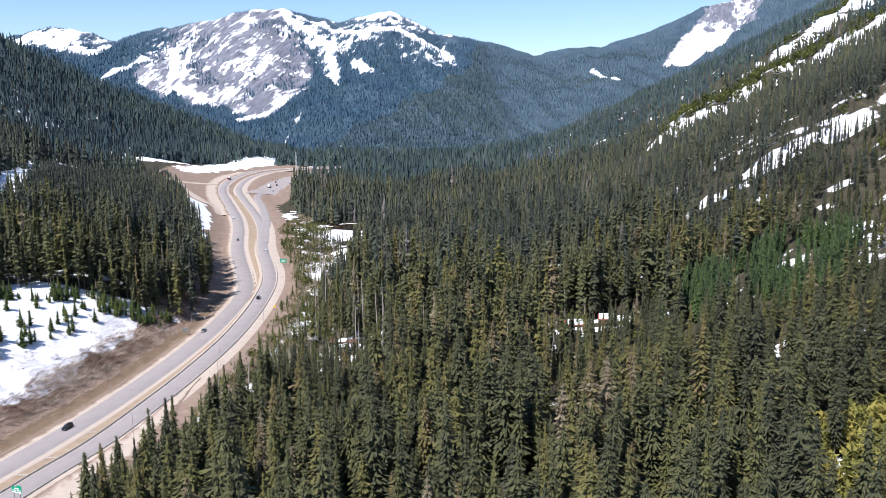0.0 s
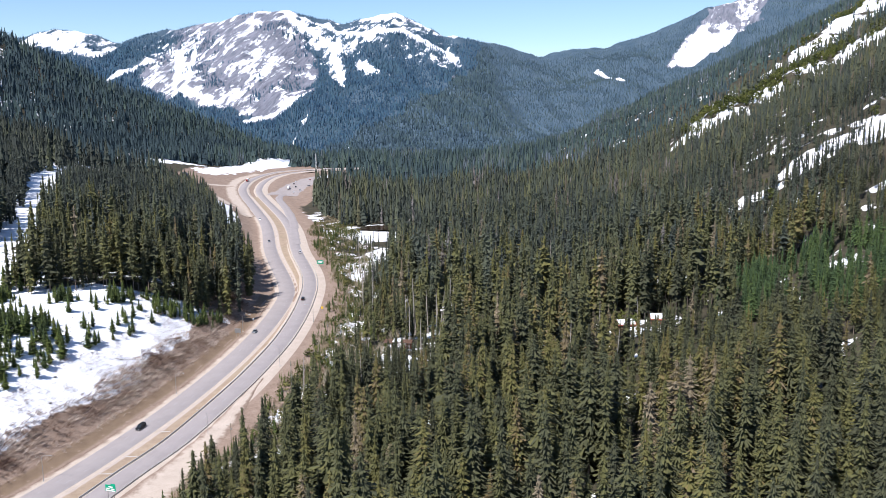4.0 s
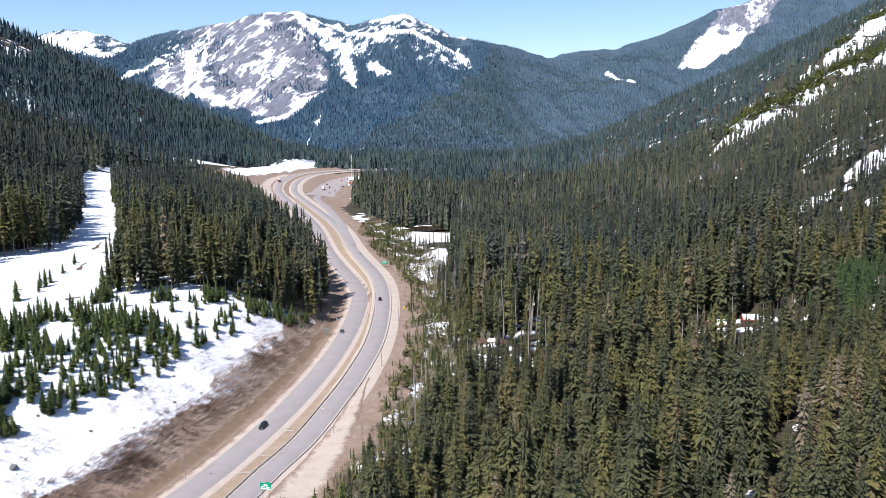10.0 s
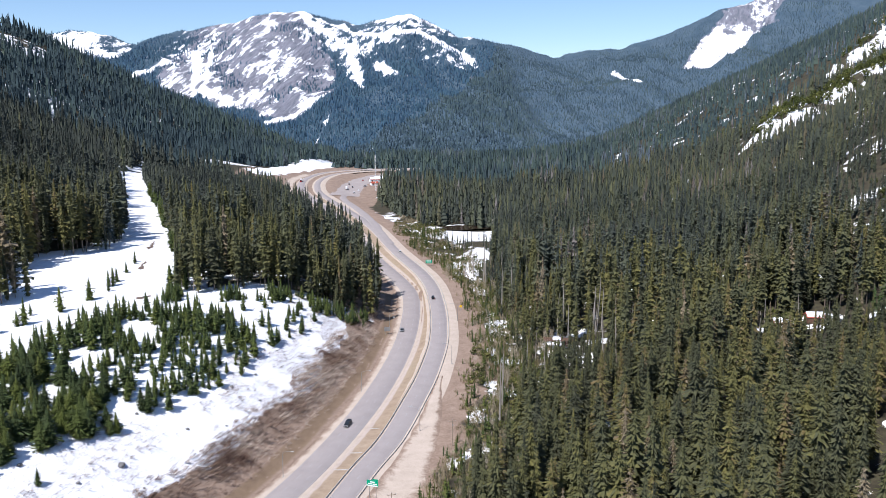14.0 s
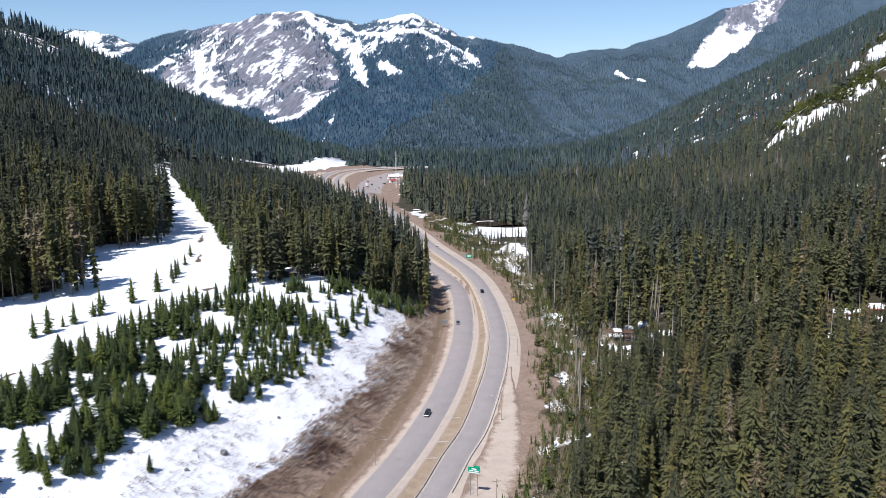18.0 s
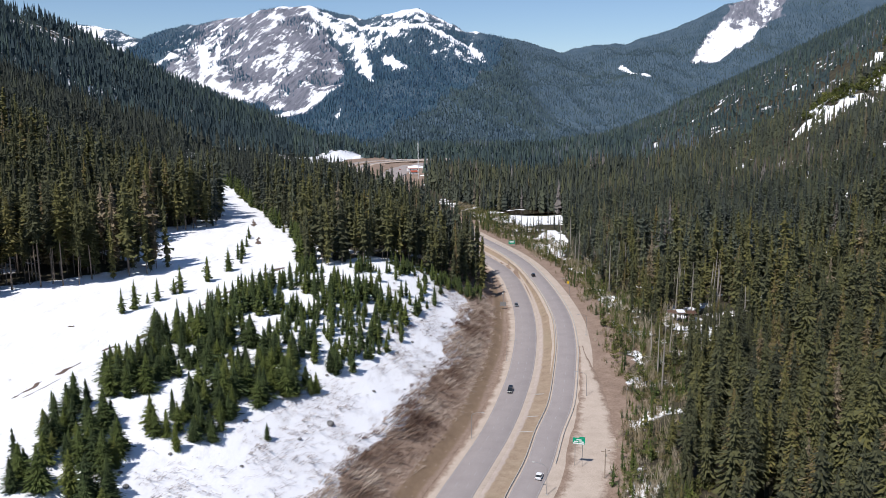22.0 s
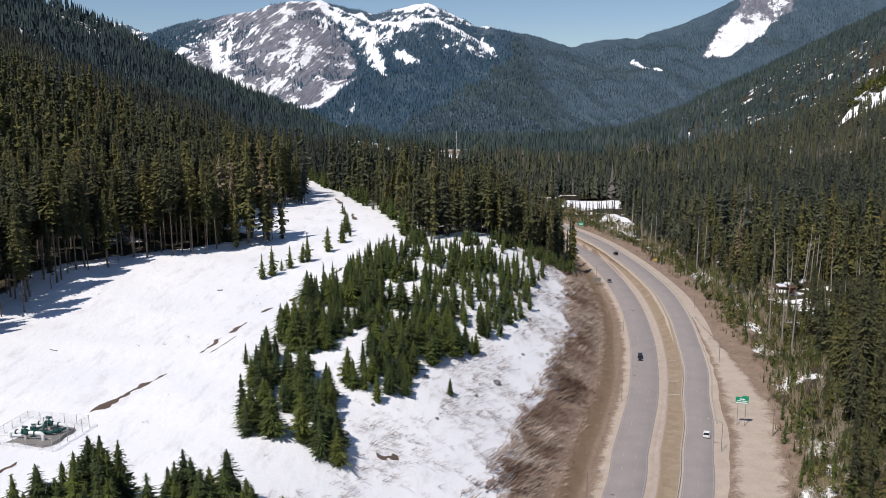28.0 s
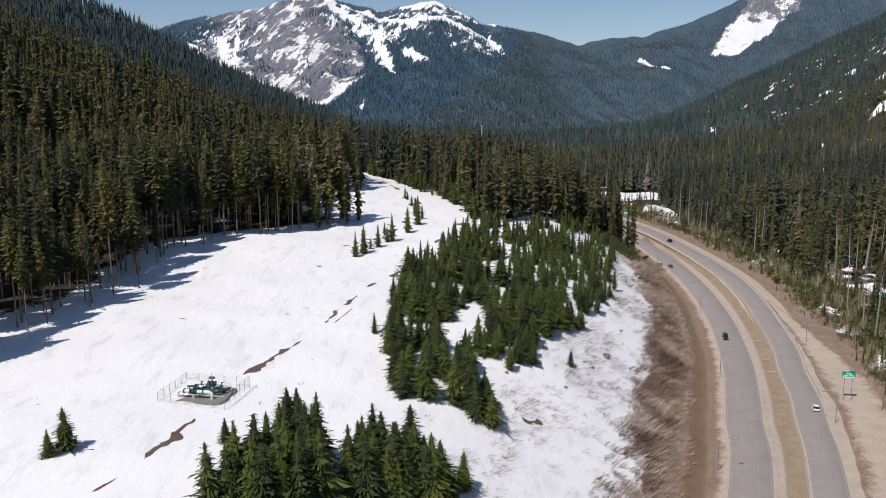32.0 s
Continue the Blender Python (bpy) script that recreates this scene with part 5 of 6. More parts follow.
def barrier(label, off, y0, y1, size=4.0):
    """A row of precast concrete barrier units along the eastern carriageway."""
    bm = bmesh.new()
    prof = [(-0.25, 0), (-0.25, 0.08), (-0.13, 0.26), (-0.09, 0.6), (0.09, 0.6), (0.13, 0.26), (0.25, 0.08), (0.25, 0)]
    a = [bm.verts.new((px, 0.03, pz)) for px, pz in prof]
    b = [bm.verts.new((px, size - 0.03, pz)) for px, pz in prof]
    for k in range(len(prof) - 1):
        bm.faces.new((a[k], b[k], b[k + 1], a[k + 1]))
    bm.faces.new(a)
    bm.faces.new(b[::-1])
    bmesh.ops.recalc_face_normals(bm, faces=bm.faces)
    root = tagged(new("concrete_barrier"), label, "barrier", "barriers along the road")
    first = part("barrier_unit", bm, M_CONCRETE, root)
    p = spline(RIGHT_WAY, 0.5)
    t = np.gradient(p, axis=0)
    t /= np.linalg.norm(t, axis=1)[:, None]
    p = p + np.stack([t[:, 1], -t[:, 0]], 1) * off
    p = p[(p[:, 1] > y0) & (p[:, 1] < y1)]
    s = np.r_[0, np.cumsum(np.linalg.norm(np.diff(p, axis=0), axis=1))]
    marks = np.arange(0, s[-1] - size, size)
    for k, at in enumerate(marks):
        (ax, bx), (ay, by) = np.interp([at, at + size], s, p[:, 0]), np.interp([at, at + size], s, p[:, 1])
        az, bz = float(right_z(ay)) - 0.08, float(right_z(by)) - 0.08
        m = pose(ax, ay, az, math.degrees(math.atan2(bz - az, size)), 0, math.degrees(math.atan2(-(bx - ax), by - ay)))
        ob = first if k == 0 else first.copy()
        if k:
            scene.collection.objects.link(ob)
        ob.parent, ob.matrix_basis = root, m


barrier("low pale concrete barrier along the median side of the road", -4.9, 120, 640)
barrier("low pale concrete barrier along the outer side of the road", 5.0, 236, 610)


def street_lamp(x, y, z, turn, tall=9.6):
    root = thing("street_lamp", x, y, z, "slim galvanised street lamp on a curved arm", "street lamp", "street lamps along the road", turn)
    bm = bmesh.new()
    rod(bm, (0, 0, 0), (0, 0, tall - 1.2), 0.11, 0.075, 8)
    part("pole", bm, M_STEEL, root)
    bm = bmesh.new()
    last = (0, 0, tall - 1.25)
    for k in range(1, 8):
        a = k / 7 * 1.45
        p = (3.2 * (1 - math.cos(a)) * 0.9 + 0.15 * k, 0, tall - 1.25 + 1.25 * math.sin(a))
        rod(bm, last, p, 0.055, 0.05, 6)
        last = p
    part("arm", bm, M_STEEL, root)
    bm = bmesh.new()
    box(bm, last[0] - 0.1, -0.18, last[2] - 0.1, last[0] + 0.75, 0.18, last[2] + 0.08, 0.05)
    head = part("lamp_head", bm, M_STEEL, root)
    bm = bmesh.new()
    box(bm, last[0] + 0.1, -0.13, last[2] - 0.15, last[0] + 0.65, 0.13, last[2] - 0.1, 0.02)
    part("lens", bm, M_LAMP, head)
    bm = bmesh.new()
    box(bm, -0.28, -0.28, -0.4, 0.28, 0.28, 0.12, 0.04)
    part("footing", bm, M_CONCRETE, root)


for lx, ly, turn in ((-189, 186, -18), (-164.6, 257, -17), (-146.2, 338, -11), (-140.5, 432, 0)):
    street_lamp(lx, ly, float(left_z(ly)) - 0.15, turn)
for lx, ly, turn in ((-144.4, 216, 163), (-119.5, 293, 165), (-107, 366, 170), (-103.5, 440, 180)):
    street_lamp(lx, ly, float(land(lx, ly)), turn)


def utility_pole(x, y, tall, turn):
    z = float(land(x, y))
    root = thing("utility_pole", x, y, z, "weathered wooden utility pole with one crossarm", "utility pole", "utility poles along the road", turn)
    bm = bmesh.new()
    rod(bm, (0, 0, -0.3), (0, 0, tall), 0.17, 0.11, 8)
    part("pole", bm, M_POLE, root)
    bm = bmesh.new()
    box(bm, -1.4, -0.08, tall - 0.7, 1.4, 0.06, tall - 0.55, 0.02)
    part("crossarm", bm, M_POLE, root)
    for px in (-1.25, 0.0, 1.25):
        bm = bmesh.new()
        rod(bm, (px, 0, tall - 0.56 if px else tall), (px, 0, tall - 0.3 if px else tall + 0.26), 0.06, 0.04, 6)
        part("insulator", bm, M_STEEL, root)
    bm = bmesh.new()
    rod(bm, (0.17, -0.1, tall - 2.4), (0.17, -0.1, tall - 1.6), 0.16, 0.16, 8)
    part("transformer", bm, M_STEEL, root)


for px, py, h in ((-125.7, 225.4, 9.5), (-107.2, 280, 10), (-91, 340, 10.5), (-90.3, 404, 10.5), (-88, 478, 10.5), (-98, 560, 10.5)):
    utility_pole(px, py, h, 15)


def road_sign(name, x, y, z, wide, high, up, mat, label, turn=0.0, bars=(), strip=False, tab=False, posts=2, category="road sign"):
    """A sign board on posts; up is the height of the board's centre, its face looks along -y."""
    root = thing(name, x, y, z, label, category, "", turn)
    for px in ([-wide * 0.3, wide * 0.3] if posts == 2 else [0.0]):
        bm = bmesh.new()
        rod(bm, (px, 0.08, -0.3), (px, 0.08, up + high * 0.4), 0.09 if wide > 2 else 0.045, None, 6)
        part("post", bm, M_STEEL, root)
    bm = bmesh.new()
    box(bm, -wide / 2, -0.03, up - high / 2, wide / 2, 0.03, up + high / 2, 0.015)
    board = part("board", bm, mat, root)
    if strip:
        bm = bmesh.new()
        box(bm, -wide * 0.46, -0.045, up - high * 0.46, wide * 0.46, -0.032, up - high * 0.27)
        part("white_strip", bm, M_WHITE, board)
    for bx0, bx1, bz0, bz1 in bars:
        bm = bmesh.new()
        box(bm, bx0 * wide, -0.045, up + bz0 * high, bx1 * wide, -0.032, up + bz1 * high)
        part("lettering_bar", bm, M_WHITE, board)
    if tab:
        bm = bmesh.new()
        box(bm, wide * 0.02, -0.03, up + high / 2 + 0.02, wide / 2, 0.03, up + high / 2 + 0.45, 0.01)
        part("tab", bm, mat, root)
    return root


road_sign("guide_sign", -132.2, 234.2, float(land(-132.2, 234.2)), 3.8, 2.1, 8.4, M_GREEN, "large green guide sign with white lettering bars on two steel posts", -18,
          ((-0.2, 0.22, 0.12, 0.3), (-0.4, -0.05, -0.16, 0.0), (0.02, 0.4, -0.16, 0.0)), True, True)
road_sign("guide_sign", -122.6, 588.9, float(land(-105, 588.9)), 4.6, 2.6, 4.6, M_GREEN, "green guide sign with white lettering bars beside the forest", 0,
          ((-0.35, 0.35, 0.1, 0.28), (-0.3, 0.3, -0.22, -0.04)))
road_sign("guide_sign", -141.3, 424.5, float(land(-141.3, 424.5)) - 0.1, 3.4, 2.3, 3.3, M_STEEL, "large sign seen from its bare aluminium back", 178, category="road sign")
road_sign("warning_sign", -101.4, 458.6, float(land(-101.4, 458.6)), 1.3, 1.3, 3.0, M_YELLOW, "yellow warning sign on a thin post", -8, posts=1)
road_sign("marker_sign", -139.5, 452, float(land(-139.5, 452)), 0.6, 0.8, 1.8, M_WHITE, "small white marker sign on a thin post", 178, posts=1)
for mx, my in ((-133, 296), (-129, 330), (-166, 236), (-176, 205)):
    bm = bmesh.new()
    rod(bm, (0, 0, -0.2), (0, 0, 1.1), 0.05, 0.05, 6)
    root = thing("marker_post", mx, my, float(left_z(my)) - 0.15, "short white marker post beside the carriageway", "marker post", "marker posts")
    part("post", bm, M_WHITE, root)


# ---- vehicles ----
def car(x, y, z, turn, paint, label, long=4.5, wide=1.85, tall=1.55, boxy=False):
    root = thing("car", x, y, z, label, "car", "", turn)
    bm = bmesh.new()
    h0, h1 = 0.32, tall * 0.58
    side = [(-long / 2, h0), (-long / 2, h1 * 0.95), (-long / 2 + 0.15, h1), (long * 0.2, h1), (long / 2 - 0.15, h1 * 0.84), (long / 2, h1 * 0.66), (long / 2, h0)]
    l = [bm.verts.new((-wide / 2, py, pz)) for py, pz in side]
    r = [bm.verts.new((wide / 2, py, pz)) for py, pz in side]
    for k in range(len(side)):
        j = (k + 1) % len(side)
        bm.faces.new((l[k], l[j], r[j], r[k]))
    bm.faces.new(l[::-1])
    bm.faces.new(r)
    bmesh.ops.recalc_face_normals(bm, faces=bm.faces)
    bmesh.ops.bevel(bm, geom=list(bm.edges), offset=0.06, segments=2, affect="EDGES")
    body = part("body", bm, paint, root)
    back = -long / 2 + (0.12 if boxy else 0.55)
    cab = [(back, h1 - 0.02), (back + (0.1 if boxy else 0.5), tall), (long * 0.08, tall), (long * 0.26, h1 - 0.02)]
    for name, mat, grow, lift in (("window_band", M_GLASS, 0.0, 0.0), ("roof", paint, 0.02, 0.02)):
        bm = bmesh.new()
        pts = cab if name == "window_band" else [(cab[1][0] - 0.05, tall - 0.06), (cab[1][0], tall + 0.03), (cab[2][0], tall + 0.03), (cab[2][0] + 0.06, tall - 0.06)]
        w0, w1 = wide / 2 - 0.06, wide / 2 - (0.2 if name == "window_band" else 0.17)
        a = [bm.verts.new((-(w0 if k in (0, 3) and name == "window_band" else w1), py, pz)) for k, (py, pz) in enumerate(pts)]
        b = [bm.verts.new(((w0 if k in (0, 3) and name == "window_band" else w1), py, pz)) for k, (py, pz) in enumerate(pts)]
        for k in range(4):
            j = (k + 1) % 4
            bm.faces.new((a[k], a[j], b[j], b[k]))
        bm.faces.new(a[::-1])
        bm.faces.new(b)
        bmesh.ops.recalc_face_normals(bm, faces=bm.faces)
        part(name, bm, mat, root)
    for wx in (-1, 1):
        for wy in (-long * 0.31, long * 0.31):
            bm = bmesh.new()
            rod(bm, (wx * (wide / 2 - 0.2), wy, 0.33), (wx * (wide / 2 + 0.01), wy, 0.33), 0.33, None, 14)
            wheel = part("wheel", bm, M_BLACK, root)
            bm = bmesh.new()
            rod(bm, (wx * (wide / 2), wy, 0.33), (wx * (wide / 2 + 0.03), wy, 0.33), 0.2, None, 10)
            part("rim", bm, M_STEEL, wheel)
        bm = bmesh.new()
        box(bm, wx * wide * 0.36 - 0.2, long / 2 - 0.06, 0.55, wx * wide * 0.36 + 0.2, long / 2 + 0.015, 0.7, 0.02)
        part("headlight", bm, M_LAMP, root)
        bm = bmesh.new()
        box(bm, wx * wide * 0.38 - 0.14, -long / 2 - 0.015, 0.6, wx * wide * 0.38 + 0.14, -long / 2 + 0.05, 0.8, 0.02)
        part("tail_light", bm, M_RED, root)
    return root


P_WHITE, P_BLACK = plain("white_car_paint", (0.80, 0.80, 0.79), 0.25, 0, 0.02, 1), plain("black_car_paint", (0.02, 0.021, 0.023), 0.2, 0, 0.05, 1)
P_GREY, P_RED, P_BLUE = plain("grey_car_paint", (0.16, 0.17, 0.18), 0.3, 0.3, 0.05, 1), plain("red_car_paint", (0.35, 0.03, 0.03), 0.25, 0, 0.05, 1), plain("blue_car_paint", (0.05, 0.09, 0.2), 0.25, 0, 0.05, 1)


def way_point(line, y, off):
    p = spline(line, 1.0)
    k = int(np.argmin(np.abs(p[:, 1] - y) + 999 * (p[:, 1] > 1180)))
    t = p[k + 1] - p[k]
    t = t / np.linalg.norm(t)
    return p[k, 0] + t[1] * off, p[k, 1] - t[0] * off, math.degrees(math.atan2(-t[0], t[1]))


for line, zf, cy, off, back, paint, label, boxy in (
        (RIGHT_WAY, right_z, 228, 1.9, 0, P_WHITE, "white hatchback driving along the road", False),
        (LEFT_WAY, left_z, 300, -1.5, 180, P_BLACK, "black sport utility car driving along the road", True),
        (RIGHT_WAY, right_z, 490, -1.8, 0, P_BLACK, "dark estate car driving along the road", True),
        (RIGHT_WAY, right_z, 640, 1.8, 0, P_WHITE, "white van driving along the road", True),
        (LEFT_WAY, left_z, 430, -3.2, 180, P_GREY, "dark grey car driving along the road", False),
        (LEFT_WAY, left_z, 820, -3.2, 180, P_WHITE, "white van coming down the road", True),
        (LEFT_WAY, left_z, 700, 0.0, 180, P_GREY, "grey car coming down the road", False)):
    vx, vy, a = way_point(line, cy, off)
    car(vx, vy, float(zf(vy)) + 0.04, a + back, paint, label, 4.9 if boxy else 4.4, 1.9, 1.85 if boxy else 1.5, boxy)


# ---- valve station on the snowfield ----
def valve_station():
    px, py, turn = -309.8, 152.0, -10.0
    pz = float(land(px, py)) + 0.12
    W, D = 7.2, 6.4
    bm = bmesh.new()
    r = random.Random(4)
    ring = []
    for k in range(28):
        a = 6.283 * k / 28
        q = 1 / max(abs(math.cos(a)) / (W - 1.0), abs(math.sin(a)) / (D - 1.0)) * r.uniform(0.82, 0.96)
        ring.append(bm.verts.new((q * math.cos(a), q * math.sin(a), 0.10)))
    low = [bm.verts.new((v.co.x * 1.05, v.co.y * 1.05, -0.7)) for v in ring]
    bm.faces.new(ring)
    for k in range(28):
        bm.faces.new((ring[k], low[k], low[(k + 1) % 28], ring[(k + 1) % 28]))
    bmesh.ops.recalc_face_normals(bm, faces=bm.faces)
    pad = part("gravel_pad", bm, M_PAD)
    pad.matrix_world = pose(px, py, pz, 0, 0, turn)
    tagged(pad, "grey gravel pad cleared of snow inside the fence", "gravel pad", kind="structure")

    fence = thing("fence", px, py, pz, "chain-link fence of grey posts round the valve station", "fence", "", turn)
    corners = [(-W, -D), (W, -D), (W, D), (-W, D)]
    for (ax, ay), (bx, by) in zip(corners, corners[1:] + corners[:1]):
        n = 5
        for k in range(n):
            t, u = k / n, (k + 1) / n
            x0, y0, x1, y1 = ax + (bx - ax) * t, ay + (by - ay) * t, ax + (bx - ax) * u, ay + (by - ay) * u
            bm = bmesh.new()
            rod(bm, (x0, y0, -0.6), (x0, y0, 2.3), 0.05, None, 6)
            part("post", bm, M_STEEL, fence)
            bm = bmesh.new()
            rod(bm, (x0, y0, 2.22), (x1, y1, 2.22), 0.028, None, 4)
            rod(bm, (x0, y0, 0.12), (x1, y1, 0.12), 0.02, None, 4)
            for j in range(1, 9):
                s = j / 9
                for za, zb in ((0.12, 2.22), (2.22, 0.12)):
                    s2 = s + (0.22 if za < 1 else -0.22)
                    s2 = min(1, max(0, s2))
                    rod(bm, (x0 + (x1 - x0) * s, y0 + (y1 - y0) * s, za), (x0 + (x1 - x0) * s2, y0 + (y1 - y0) * s2, zb), 0.009, None, 3)
            part("mesh_panel", bm, M_STEEL, fence)

    def run(name, label, points, radius, mat):
        root = thing(name, px, py, pz, label, "pipe", "pipes of the valve station", turn)
        bm = bmesh.new()
        for a, b in zip(points, points[1:]):
            rod(bm, a, b, radius, None, 12)
        for p in points[1:-1]:
            bmesh.ops.create_uvsphere(bm, u_segments=12, v_segments=8, radius=radius * 1.02, matrix=Matrix.Translation(p))
        part("pipe_run", bm, mat, root)
        for a, b in zip(points, points[1:]):
            if (Vector(b) - Vector(a)).length > 2.2:
                mid = Vector(a).lerp(Vector(b), 0.5)
                way = (Vector(b) - Vector(a)).normalized()
                bm = bmesh.new()
                rod(bm, mid - way * 0.12, mid + way * 0.12, radius * 1.45, None, 12)
                part("flange", bm, M_VALVE, root)
        return root

    run("pipe", "white main pipe that bows out of the gravel", [(-4.6, -2.9, 0.0), (-4.6, -2.9, 1.2), (-4.2, -2.9, 1.6), (-1.9, -2.9, 1.6)], 0.36, M_WHITE)
    run("pipe", "white main pipe that bows out of the gravel", [(-0.2, -2.9, 1.6), (2.4, -2.9, 1.6), (2.9, -2.9, 1.2), (2.9, -2.9, 0.0)], 0.36, M_WHITE)
    run("pipe", "white pipe along the back of the station", [(-3.0, 2.6, 0.0), (-3.0, 2.6, 1.3), (-0.5, 2.6, 1.5)], 0.34, M_WHITE)
    run("pipe", "white pipe along the back of the station", [(1.6, 2.6, 1.5), (4.0, 2.4, 1.4), (4.6, 2.4, 1.1), (4.6, 2.4, 0.0)], 0.34, M_WHITE)
    run("pipe", "dark green header pipe of the valve station", [(-3.6, -0.4, 0.8), (3.2, -0.4, 0.8)], 0.28, M_VALVE)
    run("pipe", "dark green cross pipe of the valve station", [(-1.1, -2.9, 1.3), (-1.1, -0.4, 0.8), (-1.1, 1.2, 0.8), (0.5, 2.6, 1.4)], 0.24, M_VALVE)
    run("pipe", "dark green cross pipe of the valve station", [(3.2, -0.4, 0.8), (4.2, 1.0, 0.7), (4.6, 2.2, 0.9)], 0.24, M_VALVE)
    for vx, vy, vz, s in ((-1.05, -2.9, 1.6, 1.0), (0.5, 2.6, 1.5, 1.1), (-3.2, -0.4, 0.8, 0.8), (1.2, -0.4, 0.8, 0.9), (3.4, 0.6, 0.8, 0.8), (-2.6, 1.6, 0.6, 0.7)):
        c, sn = math.cos(radians(turn)), math.sin(radians(turn))
        root = thing("valve", px + vx * c - vy * sn, py + vx * sn + vy * c, pz + vz, "dark green valve with a raised actuator and handwheel", "valve", "valves of the station", turn)
        bm = bmesh.new()
        bmesh.ops.create_uvsphere(bm, u_segments=14, v_segments=10, radius=0.55 * s)
        rod(bm, (-0.75 * s, 0, 0), (-0.5 * s, 0, 0), 0.5 * s, None, 14)
        rod(bm, (0.5 * s, 0, 0), (0.75 * s, 0, 0), 0.5 * s, None, 14)
        part("valve_body", bm, M_VALVE, root)
        bm = bmesh.new()
        rod(bm, (0, 0, 0.5 * s), (0, 0, 1.0 * s), 0.14 * s, None, 8)
        rod(bm, (-0.5 * s, 0, 1.15 * s), (0.5 * s, 0, 1.15 * s), 0.24 * s, None, 10)
        part("actuator", bm, M_VALVE, root)
        bm = bmesh.new()
        for k in range(12):
            a0, a1 = 6.283 * k / 12, 6.283 * (k + 1) / 12
            rod(bm, (0.32 * s * math.cos(a0), -0.35 * s, 1.15 * s + 0.32 * s * math.sin(a0)), (0.32 * s * math.cos(a1), -0.35 * s, 1.15 * s + 0.32 * s * math.sin(a1)), 0.03, None, 5)
        rod(bm, (0, -0.36 * s, 1.15 * s), (0, -0.2 * s, 1.15 * s), 0.04, None, 6)
        part("handwheel", bm, M_STEEL, root)
        bm = bmesh.new()
        box(bm, -0.3, -0.25, -vz + 0.05, 0.3, 0.25, -0.5 * s, 0.03)
        part("support", bm, M_CONCRETE, root)
    for ux, uy, h in ((0.3, 1.2, 3.2), (1.1, 1.2, 3.2)):
        c, sn = math.cos(radians(turn)), math.sin(radians(turn))
        root = thing("vent_pipe", px + ux * c - uy * sn, py + ux * sn + uy * c, pz + 0.1, "thin upright steel vent pipe", "pipe", "vent pipes", turn)
        bm = bmesh.new()
        rod(bm, (0, 0, 0), (0, 0, h), 0.06, None, 8)
        part("tube", bm, M_STEEL, root)
        bm = bmesh.new()
        rod(bm, (0, 0, h), (0, 0, h + 0.12), 0.11, 0.07, 8)
        part("cap", bm, M_STEEL, root)


valve_station()


# ---- bare soil that shows through the snow along the buried line ----
def soil_strip(points, widths, seed):
    """A strip of soil with a torn edge on either side."""
    p = spline(points, 0.22)
    t = np.gradient(p, axis=0)
    t /= np.linalg.norm(t, axis=1)[:, None]
    side = np.stack([t[:, 1], -t[:, 0]], 1)
    s = np.linspace(0, 1, len(p))
    w = np.interp(s, np.linspace(0, 1, len(widths)), widths) * np.minimum(1, 9 * np.minimum(s, 1 - s))
    torn = [np.maximum(0.0, w * (0.75 + 1.1 * fractal(p[:, 0], p[:, 1] + 50 * k, 3.0, 4, seed))) for k in (0, 1)]
    v = []
    for reach, off in ((-torn[0], 0.03), (-torn[0] * 0.5, 0.07), (torn[1] * 0.5, 0.07), (torn[1], 0.03)):
        q = p + side * reach[:, None]
        v.append(np.column_stack([q, land(q[:, 0], q[:, 1]) + off]))
    v = np.stack(v, 1)
    i = np.arange(len(p) * 4).reshape(-1, 4)
    f = np.stack([i[:-1, :-1], i[:-1, 1:], i[1:, 1:], i[1:, :-1]], -1).reshape(-1, 4)
    tagged(new("soil_strip", from_arrays("soil_strip", v.reshape(-1, 3), f, [M_SOIL], True)), "strip of bare brown soil melted out of the snow", "soil", kind="structure")


for k, (pts, w) in enumerate((([(-311.9, 121), (-310, 128.4), (-308.3, 139.3)], (0.7, 1.1, 1.0)), ([(-316, 109), (-314, 114)], (0.3, 0.3)),
                              ([(-304.9, 165.1), (-300.5, 177), (-295.7, 191.3)], (1.1, 1.0, 0.5)), ([(-292, 207), (-289.8, 222)], (0.4, 0.8)), ([(-288.5, 226), (-286, 238)], (0.9, 0.5)),
                              ([(-283.6, 247.7), (-281, 254)], (0.5, 0.5)), ([(-277, 262), (-274, 271)], (0.9, 0.6)), ([(-268, 296), (-264, 312)], (0.4, 0.7)), ([(-262, 318), (-258, 332)], (0.8, 0.6)),
                              ([(-251, 364), (-247.5, 372)], (2.0, 1.4)), ([(-270, 420), (-274, 440)], (1.2, 0.8)), ([(-283, 470), (-290, 500)], (1.5, 0.6)),
                              ([(-330.2, 201.8), (-327.8, 201)], (0.5, 0.6)), ([(-303, 268), (-301, 269)], (0.5, 0.5)), ([(-297, 300), (-294.5, 302)], (0.7, 0.7)), ([(-241, 169), (-236.5, 173)], (1.2, 1.2)),
                              ([(-289.5, 208), (-286, 224)], (0.25, 0.3)))):
    soil_strip(pts, w, 40 + k)

